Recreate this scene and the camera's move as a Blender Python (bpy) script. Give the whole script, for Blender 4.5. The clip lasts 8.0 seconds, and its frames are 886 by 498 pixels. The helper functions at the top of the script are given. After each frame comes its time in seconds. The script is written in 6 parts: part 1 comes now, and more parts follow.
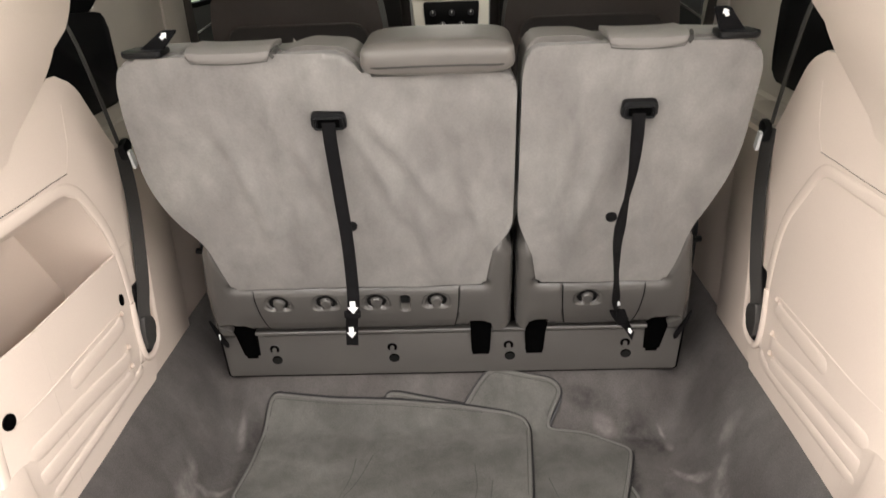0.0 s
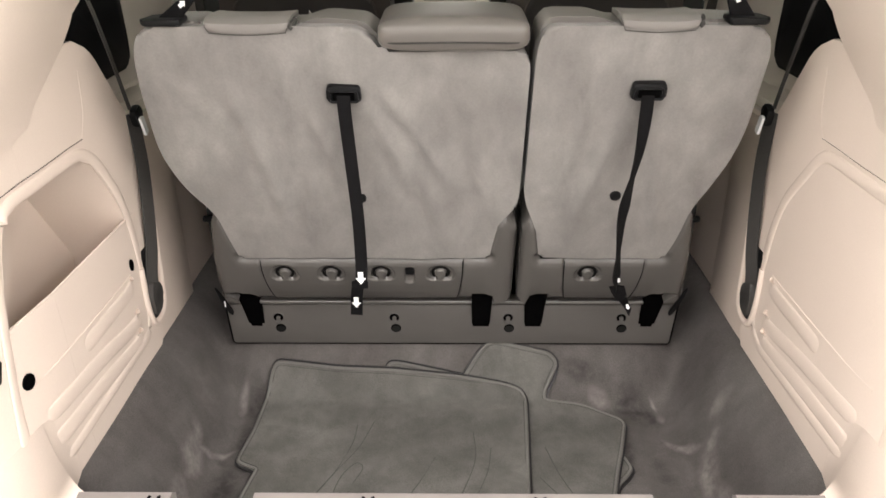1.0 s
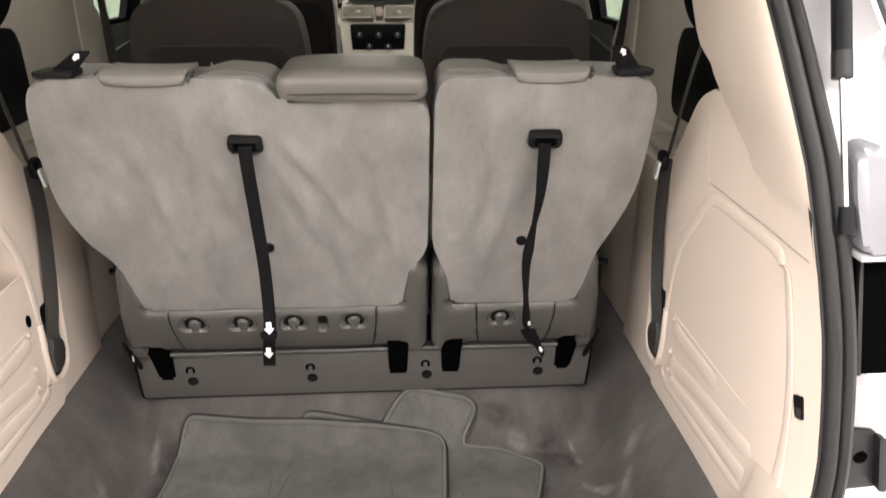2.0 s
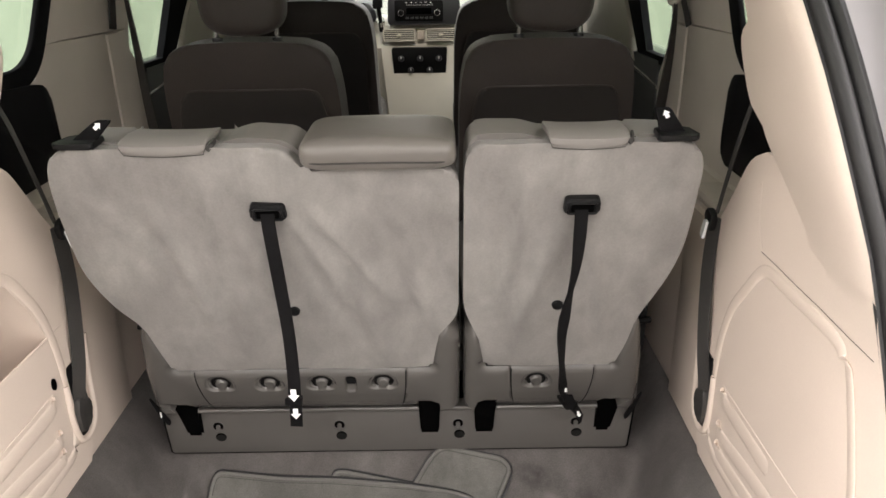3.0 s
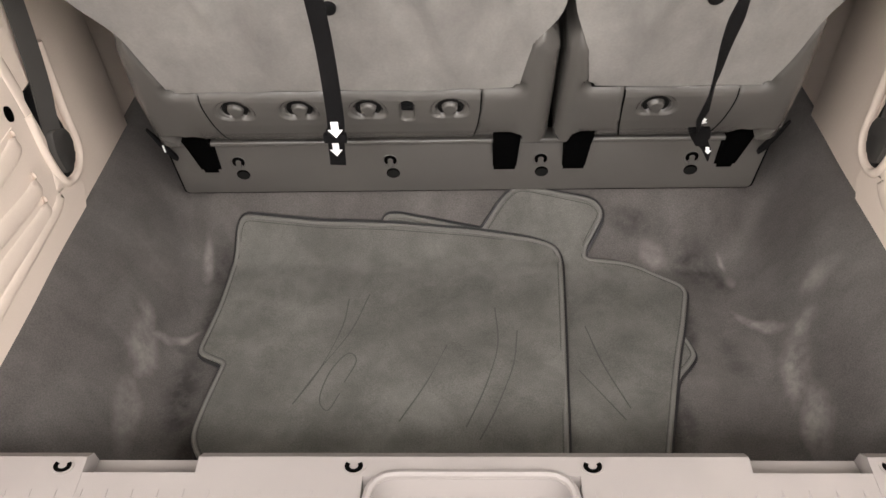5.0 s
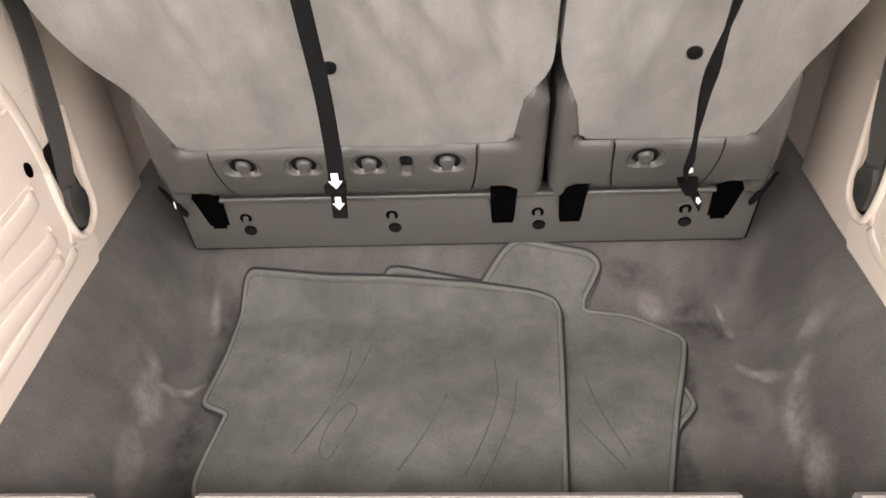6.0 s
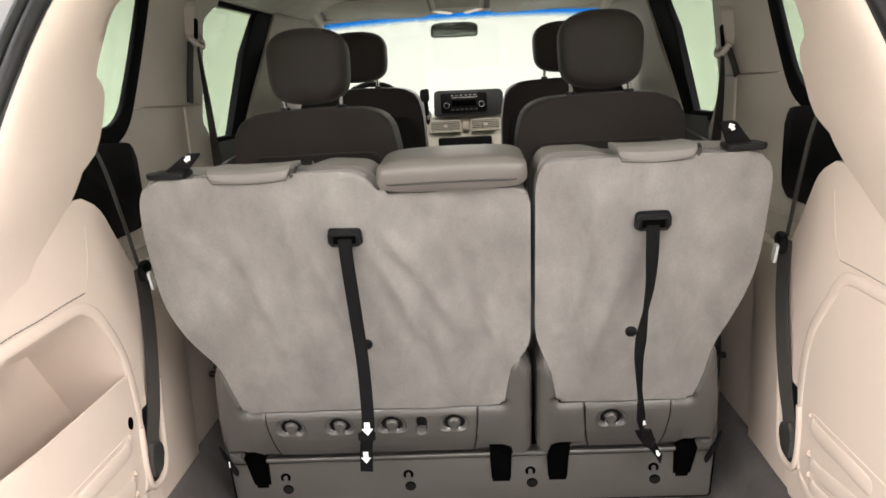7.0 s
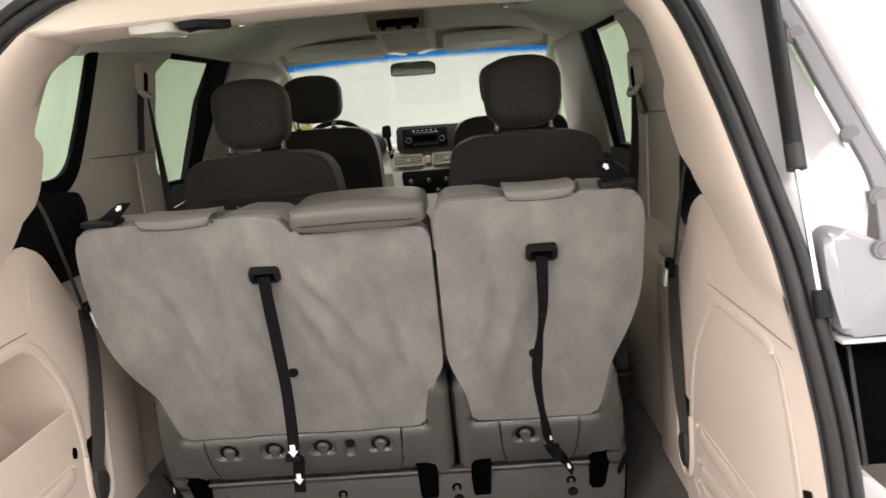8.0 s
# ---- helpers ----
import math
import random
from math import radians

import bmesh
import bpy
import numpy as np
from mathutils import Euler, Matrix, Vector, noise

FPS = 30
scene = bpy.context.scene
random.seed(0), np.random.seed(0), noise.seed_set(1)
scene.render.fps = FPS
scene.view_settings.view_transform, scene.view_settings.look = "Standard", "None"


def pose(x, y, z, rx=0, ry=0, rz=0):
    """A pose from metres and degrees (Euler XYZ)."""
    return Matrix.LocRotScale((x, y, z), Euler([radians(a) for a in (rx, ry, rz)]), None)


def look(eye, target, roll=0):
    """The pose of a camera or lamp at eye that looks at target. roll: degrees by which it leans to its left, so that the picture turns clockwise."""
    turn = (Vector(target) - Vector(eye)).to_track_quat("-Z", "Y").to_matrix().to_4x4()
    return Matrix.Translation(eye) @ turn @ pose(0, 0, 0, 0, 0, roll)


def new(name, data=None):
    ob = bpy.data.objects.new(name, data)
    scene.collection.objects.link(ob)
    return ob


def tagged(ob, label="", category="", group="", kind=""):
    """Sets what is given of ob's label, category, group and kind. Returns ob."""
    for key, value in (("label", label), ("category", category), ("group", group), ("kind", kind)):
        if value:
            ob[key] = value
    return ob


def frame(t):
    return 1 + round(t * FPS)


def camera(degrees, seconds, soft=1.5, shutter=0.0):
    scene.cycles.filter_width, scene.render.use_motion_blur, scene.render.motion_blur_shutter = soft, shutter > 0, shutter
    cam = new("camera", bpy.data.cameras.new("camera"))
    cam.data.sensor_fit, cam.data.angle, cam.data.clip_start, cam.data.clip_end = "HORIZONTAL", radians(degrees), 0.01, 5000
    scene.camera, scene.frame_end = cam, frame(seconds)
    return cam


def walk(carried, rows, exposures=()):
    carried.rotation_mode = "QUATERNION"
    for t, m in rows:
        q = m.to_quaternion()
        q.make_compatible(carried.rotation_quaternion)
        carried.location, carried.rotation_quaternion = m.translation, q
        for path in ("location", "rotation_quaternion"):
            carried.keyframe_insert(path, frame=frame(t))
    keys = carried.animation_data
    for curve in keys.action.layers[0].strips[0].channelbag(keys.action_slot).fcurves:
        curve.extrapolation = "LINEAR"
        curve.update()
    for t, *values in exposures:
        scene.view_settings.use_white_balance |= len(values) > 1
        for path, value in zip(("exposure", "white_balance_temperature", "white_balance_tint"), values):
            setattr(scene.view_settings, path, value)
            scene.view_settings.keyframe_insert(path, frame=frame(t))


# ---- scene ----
cam = camera(63.1, 8.0, shutter=0.2)
PATH = [
    (0, (0.045, 0.029, 1.423), (-0.022, 1.851, 0.6), -2.3),
    (0.2, (0.026, 0.024, 1.441), (-0.036, 1.866, 0.664), -1.8),
    (0.5, (0.004, 0.022, 1.467), (-0.06, 1.852, 0.663), -1.2),
    (0.8, (-0.0, 0.009, 1.448), (-0.046, 1.818, 0.595), -0.4),
    (1, (0.003, 0.002, 1.437), (-0.021, 1.793, 0.546), -0.3),
    (1.2, (0.011, -0.008, 1.423), (0.022, 1.775, 0.517), 0.0),
    (1.5, (0.031, -0.016, 1.419), (0.103, 1.767, 0.515), 0.2),
    (1.8, (0.058, -0.01, 1.43), (0.176, 1.788, 0.561), 0.5),
    (2, (0.073, -0.004, 1.445), (0.199, 1.833, 0.665), 0.4),
    (2.2, (0.083, -0.002, 1.449), (0.207, 1.867, 0.748), 0.3),
    (3.3, (0.107, 0.112, 1.534), (0.049, 1.916, 0.671), -1.3),
    (3.5, (0.096, 0.111, 1.519), (0.014, 1.865, 0.561), -1.4),
    (3.8, (0.084, 0.133, 1.478), (-0.007, 1.805, 0.383), -1.4),
    (4, (0.075, 0.169, 1.457), (-0.012, 1.789, 0.288), -1.7),
    (4.2, (0.055, 0.229, 1.424), (-0.002, 1.791, 0.176), -0.9),
    (4.5, (0.02, 0.342, 1.38), (-0.018, 1.796, 0.008), -1.2),
    (4.7, (0.0, 0.41, 1.36), (-0.045, 1.811, -0.067), -1.6),
    (5.8, (0.018, 0.428, 1.333), (-0.083, 1.888, -0.031), -3.5),
    (6, (0.028, 0.376, 1.336), (-0.074, 1.913, 0.061), -3.5),
    (6.2, (0.049, 0.301, 1.332), (-0.065, 1.954, 0.213), -2.8),
    (6.5, (0.075, 0.185, 1.334), (-0.062, 2.002, 0.512), -3.4),
    (6.8, (0.061, 0.079, 1.364), (-0.05, 1.995, 0.8), -3.0),
    (7, (0.046, 0.028, 1.389), (-0.056, 1.969, 0.918), -3.3),
    (7.2, (0.038, -0.014, 1.401), (-0.057, 1.939, 0.978), -3.8),
    (7.5, (0.051, -0.051, 1.412), (-0.005, 1.914, 1.041), -4.2),
    (7.7, (0.1, -0.067, 1.414), (0.042, 1.899, 1.05), -4.6),
    (8, (0.202, -0.084, 1.416), (0.126, 1.875, 1.019), -4.8),
]
walk(cam, [(t, look(eye, target, roll)) for t, eye, target, roll in PATH], exposures=[(0.0, -0.08), (0.5, -0.06), (1.5, -0.05), (2.2, -0.15), (3.5, -0.18), (3.8, -0.10), (4.5, -0.05), (5.8, 0.18), (6.0, 0.26), (6.5, 0.22), (7.0, 0.05), (7.5, -0.25), (8.0, -0.42)])

# ---- world and light: a white photo booth with ceiling light panels ----
world = bpy.data.worlds.new("booth_air")
world.use_nodes = True
scene.world = world
world.node_tree.nodes["Background"].inputs[0].default_value = (1.0, 0.97, 0.93, 1)
world.node_tree.nodes["Background"].inputs[1].default_value = 0.12


def ceiling_lamp(x, y, wide, deep, watts, tint=(1.0, 0.953, 0.948)):
    data = bpy.data.lights.new("panel_light", "AREA")
    data.shape, data.size, data.size_y, data.energy = "RECTANGLE", wide, deep, watts
    data.color = tint
    ob = new("panel_light", data)
    ob.matrix_world = pose(x, y, 3.13)
    return ob


ceiling_lamp(0.0, -3.2, 7.0, 2.2, 120)
ceiling_lamp(0.0, -1.25, 3.6, 0.9, 230)
ceiling_lamp(-2.9, -0.6, 1.4, 3.6, 145)
ceiling_lamp(2.9, -0.6, 1.4, 3.6, 170)
ceiling_lamp(0.0, 2.4, 7.0, 1.6, 450, (0.96, 0.97, 1.0))
ceiling_lamp(0.0, 6.8, 6.0, 1.6, 450, (0.96, 0.97, 1.0))


def courtesy_lamp(x):
    """A lit reading lamp in the overhead console."""
    data = bpy.data.lights.new("reading_light", "AREA")
    data.shape, data.size, data.size_y, data.energy = "RECTANGLE", 0.06, 0.05, 2.0
    data.color = (1.0, 0.92, 0.82)
    ob = new("reading_light", data)
    ob.matrix_world = look((x, 3.46, 1.652), (x, 3.461, 1.0))
    return ob


courtesy_lamp(-0.075)
courtesy_lamp(0.065)


# ---- materials ----
def material(name, base, rough=0.6, metal=0.0, grain=0.0, grain_scale=400.0, stain=0.0, stain_scale=6.0, bump=0.0, bump_scale=600.0, sheen=0.0, second=None, coat=0.0, spec=0.5, mid=0.0, edge=(0.42, 0.72)):
    """Principled surface: base colour varied by a fine grain and broad stains, with fine relief."""
    m = bpy.data.materials.new(name)
    m.use_nodes = True
    nt = m.node_tree
    bsdf = nt.nodes["Principled BSDF"]
    bsdf.inputs["Roughness"].default_value = rough
    bsdf.inputs["Metallic"].default_value = metal
    bsdf.inputs["Sheen Weight"].default_value = sheen
    bsdf.inputs["Coat Weight"].default_value = coat
    bsdf.inputs["Specular IOR Level"].default_value = spec
    co = nt.nodes.new("ShaderNodeTexCoord")
    c2 = second or tuple(min(1.0, v * (1 + 2.2 * stain)) for v in base)
    mix = nt.nodes.new("ShaderNodeMix")
    mix.data_type = "RGBA"
    mix.inputs[6].default_value = (*base, 1)
    mix.inputs[7].default_value = (*c2, 1)
    big = nt.nodes.new("ShaderNodeTexNoise")
    big.inputs["Scale"].default_value = stain_scale
    big.inputs["Detail"].default_value = 6
    big.inputs["Distortion"].default_value = 0.6
    nt.links.new(co.outputs["Object"], big.inputs["Vector"])
    ramp = nt.nodes.new("ShaderNodeMapRange")
    ramp.inputs[1].default_value, ramp.inputs[2].default_value = edge
    ramp.inputs[4].default_value = 1.0 if (stain or second) else 0.0
    nt.links.new(big.outputs[0], ramp.inputs[0])
    nt.links.new(ramp.outputs[0], mix.inputs[0])
    colour = mix.outputs[2]
    if mid:
        # brushed patches: a stretched, distorted noise at hand size
        turn = nt.nodes.new("ShaderNodeMapping")
        turn.inputs["Rotation"].default_value = (0, radians(28), 0)
        turn.inputs["Scale"].default_value = (1.0, 1.0, 0.45)
        nt.links.new(co.outputs["Object"], turn.inputs[0])
        patch = nt.nodes.new("ShaderNodeTexNoise")
        patch.inputs["Scale"].default_value = 17
        patch.inputs["Detail"].default_value = 7
        patch.inputs["Roughness"].default_value = 0.62
        patch.inputs["Distortion"].default_value = 0.25
        nt.links.new(turn.outputs[0], patch.inputs["Vector"])
        depth = nt.nodes.new("ShaderNodeMapRange")
        depth.inputs[1].default_value, depth.inputs[2].default_value = 0.35, 0.65
        depth.inputs[3].default_value, depth.inputs[4].default_value = 1 - mid, 1 + mid
        nt.links.new(patch.outputs[0], depth.inputs[0])
        brush = nt.nodes.new("ShaderNodeVectorMath")
        brush.operation = "SCALE"
        nt.links.new(colour, brush.inputs[0])
        nt.links.new(depth.outputs[0], brush.inputs[3])
        colour = brush.outputs[0]
    if grain:
        fine = nt.nodes.new("ShaderNodeTexNoise")
        fine.inputs["Scale"].default_value = grain_scale
        fine.inputs["Detail"].default_value = 3
        nt.links.new(co.outputs["Object"], fine.inputs["Vector"])
        span = nt.nodes.new("ShaderNodeMapRange")
        span.inputs[1].default_value, span.inputs[2].default_value = 0.3, 0.7
        span.inputs[3].default_value, span.inputs[4].default_value = 1 - grain, 1 + grain
        nt.links.new(fine.outputs[0], span.inputs[0])
        mul = nt.nodes.new("ShaderNodeVectorMath")
        mul.operation = "SCALE"
        nt.links.new(colour, mul.inputs[0])
        nt.links.new(span.outputs[0], mul.inputs[3])
        colour = mul.outputs[0]
    nt.links.new(colour, bsdf.inputs["Base Color"])
    if bump:
        relief = nt.nodes.new("ShaderNodeTexNoise")
        relief.inputs["Scale"].default_value = bump_scale
        relief.inputs["Detail"].default_value = 4
        nt.links.new(co.outputs["Object"], relief.inputs["Vector"])
        bm_node = nt.nodes.new("ShaderNodeBump")
        bm_node.inputs["Strength"].default_value = bump
        bm_node.inputs["Distance"].default_value = 0.002
        nt.links.new(relief.outputs[0], bm_node.inputs["Height"])
        nt.links.new(bm_node.outputs[0], bsdf.inputs["Normal"])
    return m


def glass(name, colour):
    m = bpy.data.materials.new(name)
    m.use_nodes = True
    nt = m.node_tree
    nt.nodes.remove(nt.nodes["Principled BSDF"])
    clear = nt.nodes.new("ShaderNodeBsdfTransparent")
    clear.inputs[0].default_value = (*colour, 1)
    gloss = nt.nodes.new("ShaderNodeBsdfGlossy")
    gloss.inputs["Roughness"].default_value = 0.02
    mix = nt.nodes.new("ShaderNodeMixShader")
    mix.inputs[0].default_value = 0.04
    nt.links.new(clear.outputs[0], mix.inputs[1])
    nt.links.new(gloss.outputs[0], mix.inputs[2])
    nt.links.new(mix.outputs[0], nt.nodes["Material Output"].inputs[0])
    return m


TRIM = material("beige_trim_plastic", (0.61, 0.515, 0.442), 0.55, stain=0.02, stain_scale=3, bump=0.12, bump_scale=900, grain=0.02)
TRIM_DARK = material("taupe_trim_plastic", (0.52, 0.472, 0.418), 0.6, stain=0.03, bump=0.12, bump_scale=900)
SILL = material("grey_beige_sill_plastic", (0.185, 0.165, 0.155), 0.5, stain=0.04, bump=0.15, bump_scale=800)
SHELL = material("grey_shell_plastic", (0.077, 0.072, 0.0665), 0.27, stain=0.03, stain_scale=4, bump=0.15, bump_scale=1100, spec=0.6)
VELOUR = material("grey_velour_backing", (0.178, 0.167, 0.156), 0.95, grain=0.05, grain_scale=260, second=(0.226, 0.214, 0.200), stain_scale=6.0, bump=0.25, bump_scale=900, sheen=0.1, mid=0.13, spec=0.2)
LEATHER = material("grey_vinyl", (0.122, 0.111, 0.100), 0.34, stain=0.02, bump=0.18, bump_scale=700)
PALE_VINYL = material("pale_grey_vinyl", (0.160, 0.148, 0.136), 0.55, stain=0.03, bump=0.18, bump_scale=700)
CARPET = material("grey_boot_carpet", (0.076, 0.069, 0.065), 1.0, grain=0.2, grain_scale=520, second=(0.101, 0.094, 0.088), stain_scale=5.5, bump=0.6, bump_scale=650, mid=0.12, spec=0.15)
MAT = material("grey_green_mat_pile", (0.0800, 0.0775, 0.0700), 1.0, grain=0.2, grain_scale=600, second=(0.116, 0.1125, 0.1025), stain_scale=5, bump=0.5, bump_scale=700, mid=0.15, spec=0.15)
BINDING = material("grey_mat_binding", (0.105, 0.100, 0.091), 0.7, grain=0.08, bump=0.3)
BLACK = material("black_plastic", (0.0055, 0.0055, 0.0058), 0.45, stain=0.1, bump=0.1, spec=0.16)
FRAME = material("matte_black_frame", (0.0045, 0.0045, 0.005), 0.8, stain=0.1, bump=0.1, spec=0.06)
# near-black, mostly for openings and gaps: their shade put into the colour
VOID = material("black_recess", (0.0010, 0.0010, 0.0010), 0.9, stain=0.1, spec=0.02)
WEB = material("black_webbing", (0.0045, 0.0042, 0.0045), 0.9, grain=0.2, grain_scale=700, bump=0.5, bump_scale=900, spec=0.12)
BELT = material("grey_belt_webbing", (0.040, 0.037, 0.034), 0.6, grain=0.15, grain_scale=700, bump=0.4, bump_scale=900)
WHITE = material("white_label", (0.85, 0.85, 0.84), 0.6, stain=0.01)
CHROME = material("chrome", (0.8, 0.8, 0.8), 0.15, 1.0, stain=0.01)
FABRIC = material("dark_brown_seat_fabric", (0.040, 0.031, 0.027), 0.58, grain=0.18, grain_scale=500, stain=0.1, bump=0.35, bump_scale=800, sheen=0.1)
FABRIC_PANEL = material("charcoal_seat_back_panel", (0.025, 0.022, 0.020), 0.48, stain=0.08, bump=0.2)
HEADLINER = material("grey_beige_headliner", (0.84, 0.81, 0.75), 0.95, grain=0.05, stain=0.03, bump=0.3, bump_scale=700)
DASH = material("beige_dash_plastic", (0.70, 0.65, 0.56), 0.55, stain=0.02, bump=0.1)
CHARCOAL = material("charcoal_dash_plastic", (0.035, 0.035, 0.037), 0.45, stain=0.05, bump=0.1)
RUBBER = material("black_rubber_seal", (0.012, 0.0115, 0.012), 0.5, stain=0.08, bump=0.1, spec=0.4)
PAINT = material("silver_white_car_paint", (0.37, 0.355, 0.362), 0.3, stain=0.01, coat=0.5)
GREY_PAINT = material("grey_primed_flange", (0.15, 0.143, 0.155), 0.5, stain=0.05, bump=0.1)
LAMP = material("pale_lamp_housing", (0.20, 0.195, 0.21), 0.2, stain=0.04, coat=0.5)
STEEL = material("steel_rod", (0.55, 0.55, 0.56), 0.2, 1.0, stain=0.02)
BOOTH = material("white_booth_wall", (0.80, 0.79, 0.76), 0.85, stain=0.015, stain_scale=1.2, bump=0.08, bump_scale=60)
BOOTH_FLOOR = material("pale_booth_floor", (0.50, 0.49, 0.47), 0.5, stain=0.05, stain_scale=1.5, bump=0.05, bump_scale=80)
VENTWOOD = material("tan_vent_housing", (0.30, 0.21, 0.145), 0.55, stain=0.04, bump=0.1)
LENS = material("frosted_lens", (0.48, 0.455, 0.40), 0.3, stain=0.01)
LIT_LENS = material("lit_reading_lamp_lens", (0.85, 0.78, 0.66), 0.3, stain=0.01)
LIT_LENS.node_tree.nodes["Principled BSDF"].inputs["Emission Color"].default_value = (1.0, 0.85, 0.68, 1)
LIT_LENS.node_tree.nodes["Principled BSDF"].inputs["Emission Strength"].default_value = 0.45
YELLOW = material("yellow_card", (0.8, 0.5, 0.03), 0.6, stain=0.02)
MIRROR = material("mirror_glass", (0.34, 0.35, 0.33), 0.05, 1.0)
GLASS = glass("green_tinted_glass", (0.55, 0.61, 0.52))
WINDSCREEN = glass("clear_tinted_glass", (0.66, 0.68, 0.645))
BLUE = glass("blue_shade_band", (0.10, 0.48, 0.98))


CREASE = material("crease_shade", (0.040, 0.039, 0.035), 1.0, stain=0.1)
# dark tone for the shade inside hook dishes and drain holes
HOLE = material("hollow_shade", (0.006, 0.0058, 0.0054), 0.8, stain=0.1, spec=0.1)
THREAD = material("dark_stitching", (0.030, 0.028, 0.025), 0.9, stain=0.1)


def faded(m, top, bottom, clear_colour):
    """Let a tinted band grow paler towards its curved lower edge."""
    nt = m.node_tree
    place = nt.nodes.new("ShaderNodeNewGeometry")
    axes = nt.nodes.new("ShaderNodeSeparateXYZ")
    nt.links.new(place.outputs["Position"], axes.inputs[0])
    square = nt.nodes.new("ShaderNodeMath")
    square.operation = "MULTIPLY"
    nt.links.new(axes.outputs[0], square.inputs[0])
    nt.links.new(axes.outputs[0], square.inputs[1])
    level = nt.nodes.new("ShaderNodeMath")
    level.operation = "MULTIPLY_ADD"
    level.inputs[1].default_value = 0.057
    nt.links.new(square.outputs[0], level.inputs[0])
    nt.links.new(axes.outputs[2], level.inputs[2])
    fade = nt.nodes.new("ShaderNodeMapRange")
    fade.inputs[1].default_value, fade.inputs[2].default_value = top, bottom
    nt.links.new(level.outputs[0], fade.inputs[0])
    mix = nt.nodes.new("ShaderNodeMix")
    mix.data_type = "RGBA"
    clear = nt.nodes["Transparent BSDF"]
    mix.inputs[6].default_value = clear.inputs[0].default_value[:]
    mix.inputs[7].default_value = (*clear_colour, 1)
    nt.links.new(fade.outputs[0], mix.inputs[0])
    nt.links.new(mix.outputs[2], clear.inputs[0])


faded(BLUE, 1.666, 1.645, (0.98, 0.99, 1.0))


def scuffed_and_shaded(m, marks, colour):
    """Pale rubbed marks, a dark stain and painted shade on a carpet: places and half-widths, broken up by noise."""
    nt = m.node_tree
    bsdf = nt.nodes["Principled BSDF"]
    base = bsdf.inputs["Base Color"].links[0].from_socket
    co = nt.nodes.new("ShaderNodeTexCoord")
    warp = nt.nodes.new("ShaderNodeTexNoise")
    warp.inputs["Scale"].default_value = 18
    warp.inputs["Detail"].default_value = 5
    nt.links.new(co.outputs["Object"], warp.inputs["Vector"])
    bend = nt.nodes.new("ShaderNodeVectorMath")
    bend.operation = "MULTIPLY_ADD"
    bend.inputs[1].default_value = (0.022, 0.022, 0.0)
    nt.links.new(warp.outputs[1], bend.inputs[0])
    nt.links.new(co.outputs["Object"], bend.inputs[2])
    total = None
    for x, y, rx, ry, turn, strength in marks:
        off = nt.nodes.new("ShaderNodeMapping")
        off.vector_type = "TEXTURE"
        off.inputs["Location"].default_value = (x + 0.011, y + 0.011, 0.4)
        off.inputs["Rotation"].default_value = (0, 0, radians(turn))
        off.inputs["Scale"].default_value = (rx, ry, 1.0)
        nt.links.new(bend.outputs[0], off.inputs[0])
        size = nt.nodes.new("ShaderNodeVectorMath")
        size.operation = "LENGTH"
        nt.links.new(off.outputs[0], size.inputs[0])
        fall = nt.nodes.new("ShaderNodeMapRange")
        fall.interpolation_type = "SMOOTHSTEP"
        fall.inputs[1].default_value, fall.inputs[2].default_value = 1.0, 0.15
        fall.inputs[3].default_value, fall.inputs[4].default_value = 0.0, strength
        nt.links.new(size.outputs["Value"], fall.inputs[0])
        if total is None:
            total = fall.outputs[0]
        else:
            most = nt.nodes.new("ShaderNodeMath")
            most.operation = "MAXIMUM"
            nt.links.new(total, most.inputs[0])
            nt.links.new(fall.outputs[0], most.inputs[1])
            total = most.outputs[0]
    mottle = nt.nodes.new("ShaderNodeTexNoise")
    mottle.inputs["Scale"].default_value = 34
    mottle.inputs["Detail"].default_value = 6
    mottle.inputs["Roughness"].default_value = 0.65
    nt.links.new(co.outputs["Object"], mottle.inputs["Vector"])
    broken = nt.nodes.new("ShaderNodeMapRange")
    broken.inputs[1].default_value, broken.inputs[2].default_value = 0.36, 0.62
    broken.inputs[3].default_value, broken.inputs[4].default_value = 0.25, 1.0
    nt.links.new(mottle.outputs[0], broken.inputs[0])
    patchy = nt.nodes.new("ShaderNodeMath")
    patchy.operation = "MULTIPLY"
    nt.links.new(total, patchy.inputs[0])
    nt.links.new(broken.outputs[0], patchy.inputs[1])
    mix = nt.nodes.new("ShaderNodeMix")
    mix.data_type = "RGBA"
    mix.inputs[7].default_value = (*colour, 1)
    nt.links.new(patchy.outputs[0], mix.inputs[0])
    nt.links.new(base, mix.inputs[6])
    nt.links.new(mix.outputs[2], bsdf.inputs["Base Color"])


scuffed_and_shaded(CARPET, [
    (-0.520, 1.115, 0.020, 0.070, 8, 0.9), (-0.492, 1.165, 0.010, 0.055, -58, 0.8), (-0.512, 1.00, 0.014, 0.085, 6, 0.75), (-0.476, 1.335, 0.014, 0.045, 0, 0.7), (-0.525, 1.17, 0.012, 0.045, 14, 0.7), (-0.540, 1.28, 0.035, 0.06, 20, 0.28),
    (0.494, 1.186, 0.012, 0.060, 42, 0.85), (0.512, 1.085, 0.022, 0.085, -10, 1.0), (0.512, 0.99, 0.018, 0.085, -5, 0.9), (0.530, 1.140, 0.013, 0.032, -25, 0.9), (0.554, 1.195, 0.026, 0.026, 0, 0.75), (0.473, 1.295, 0.014, 0.022, 0, 0.9), (0.466, 1.335, 0.008, 0.02, 20, 0.75), (0.345, 1.340, 0.042, 0.026, -20, 0.7),
], (0.205, 0.186, 0.174))
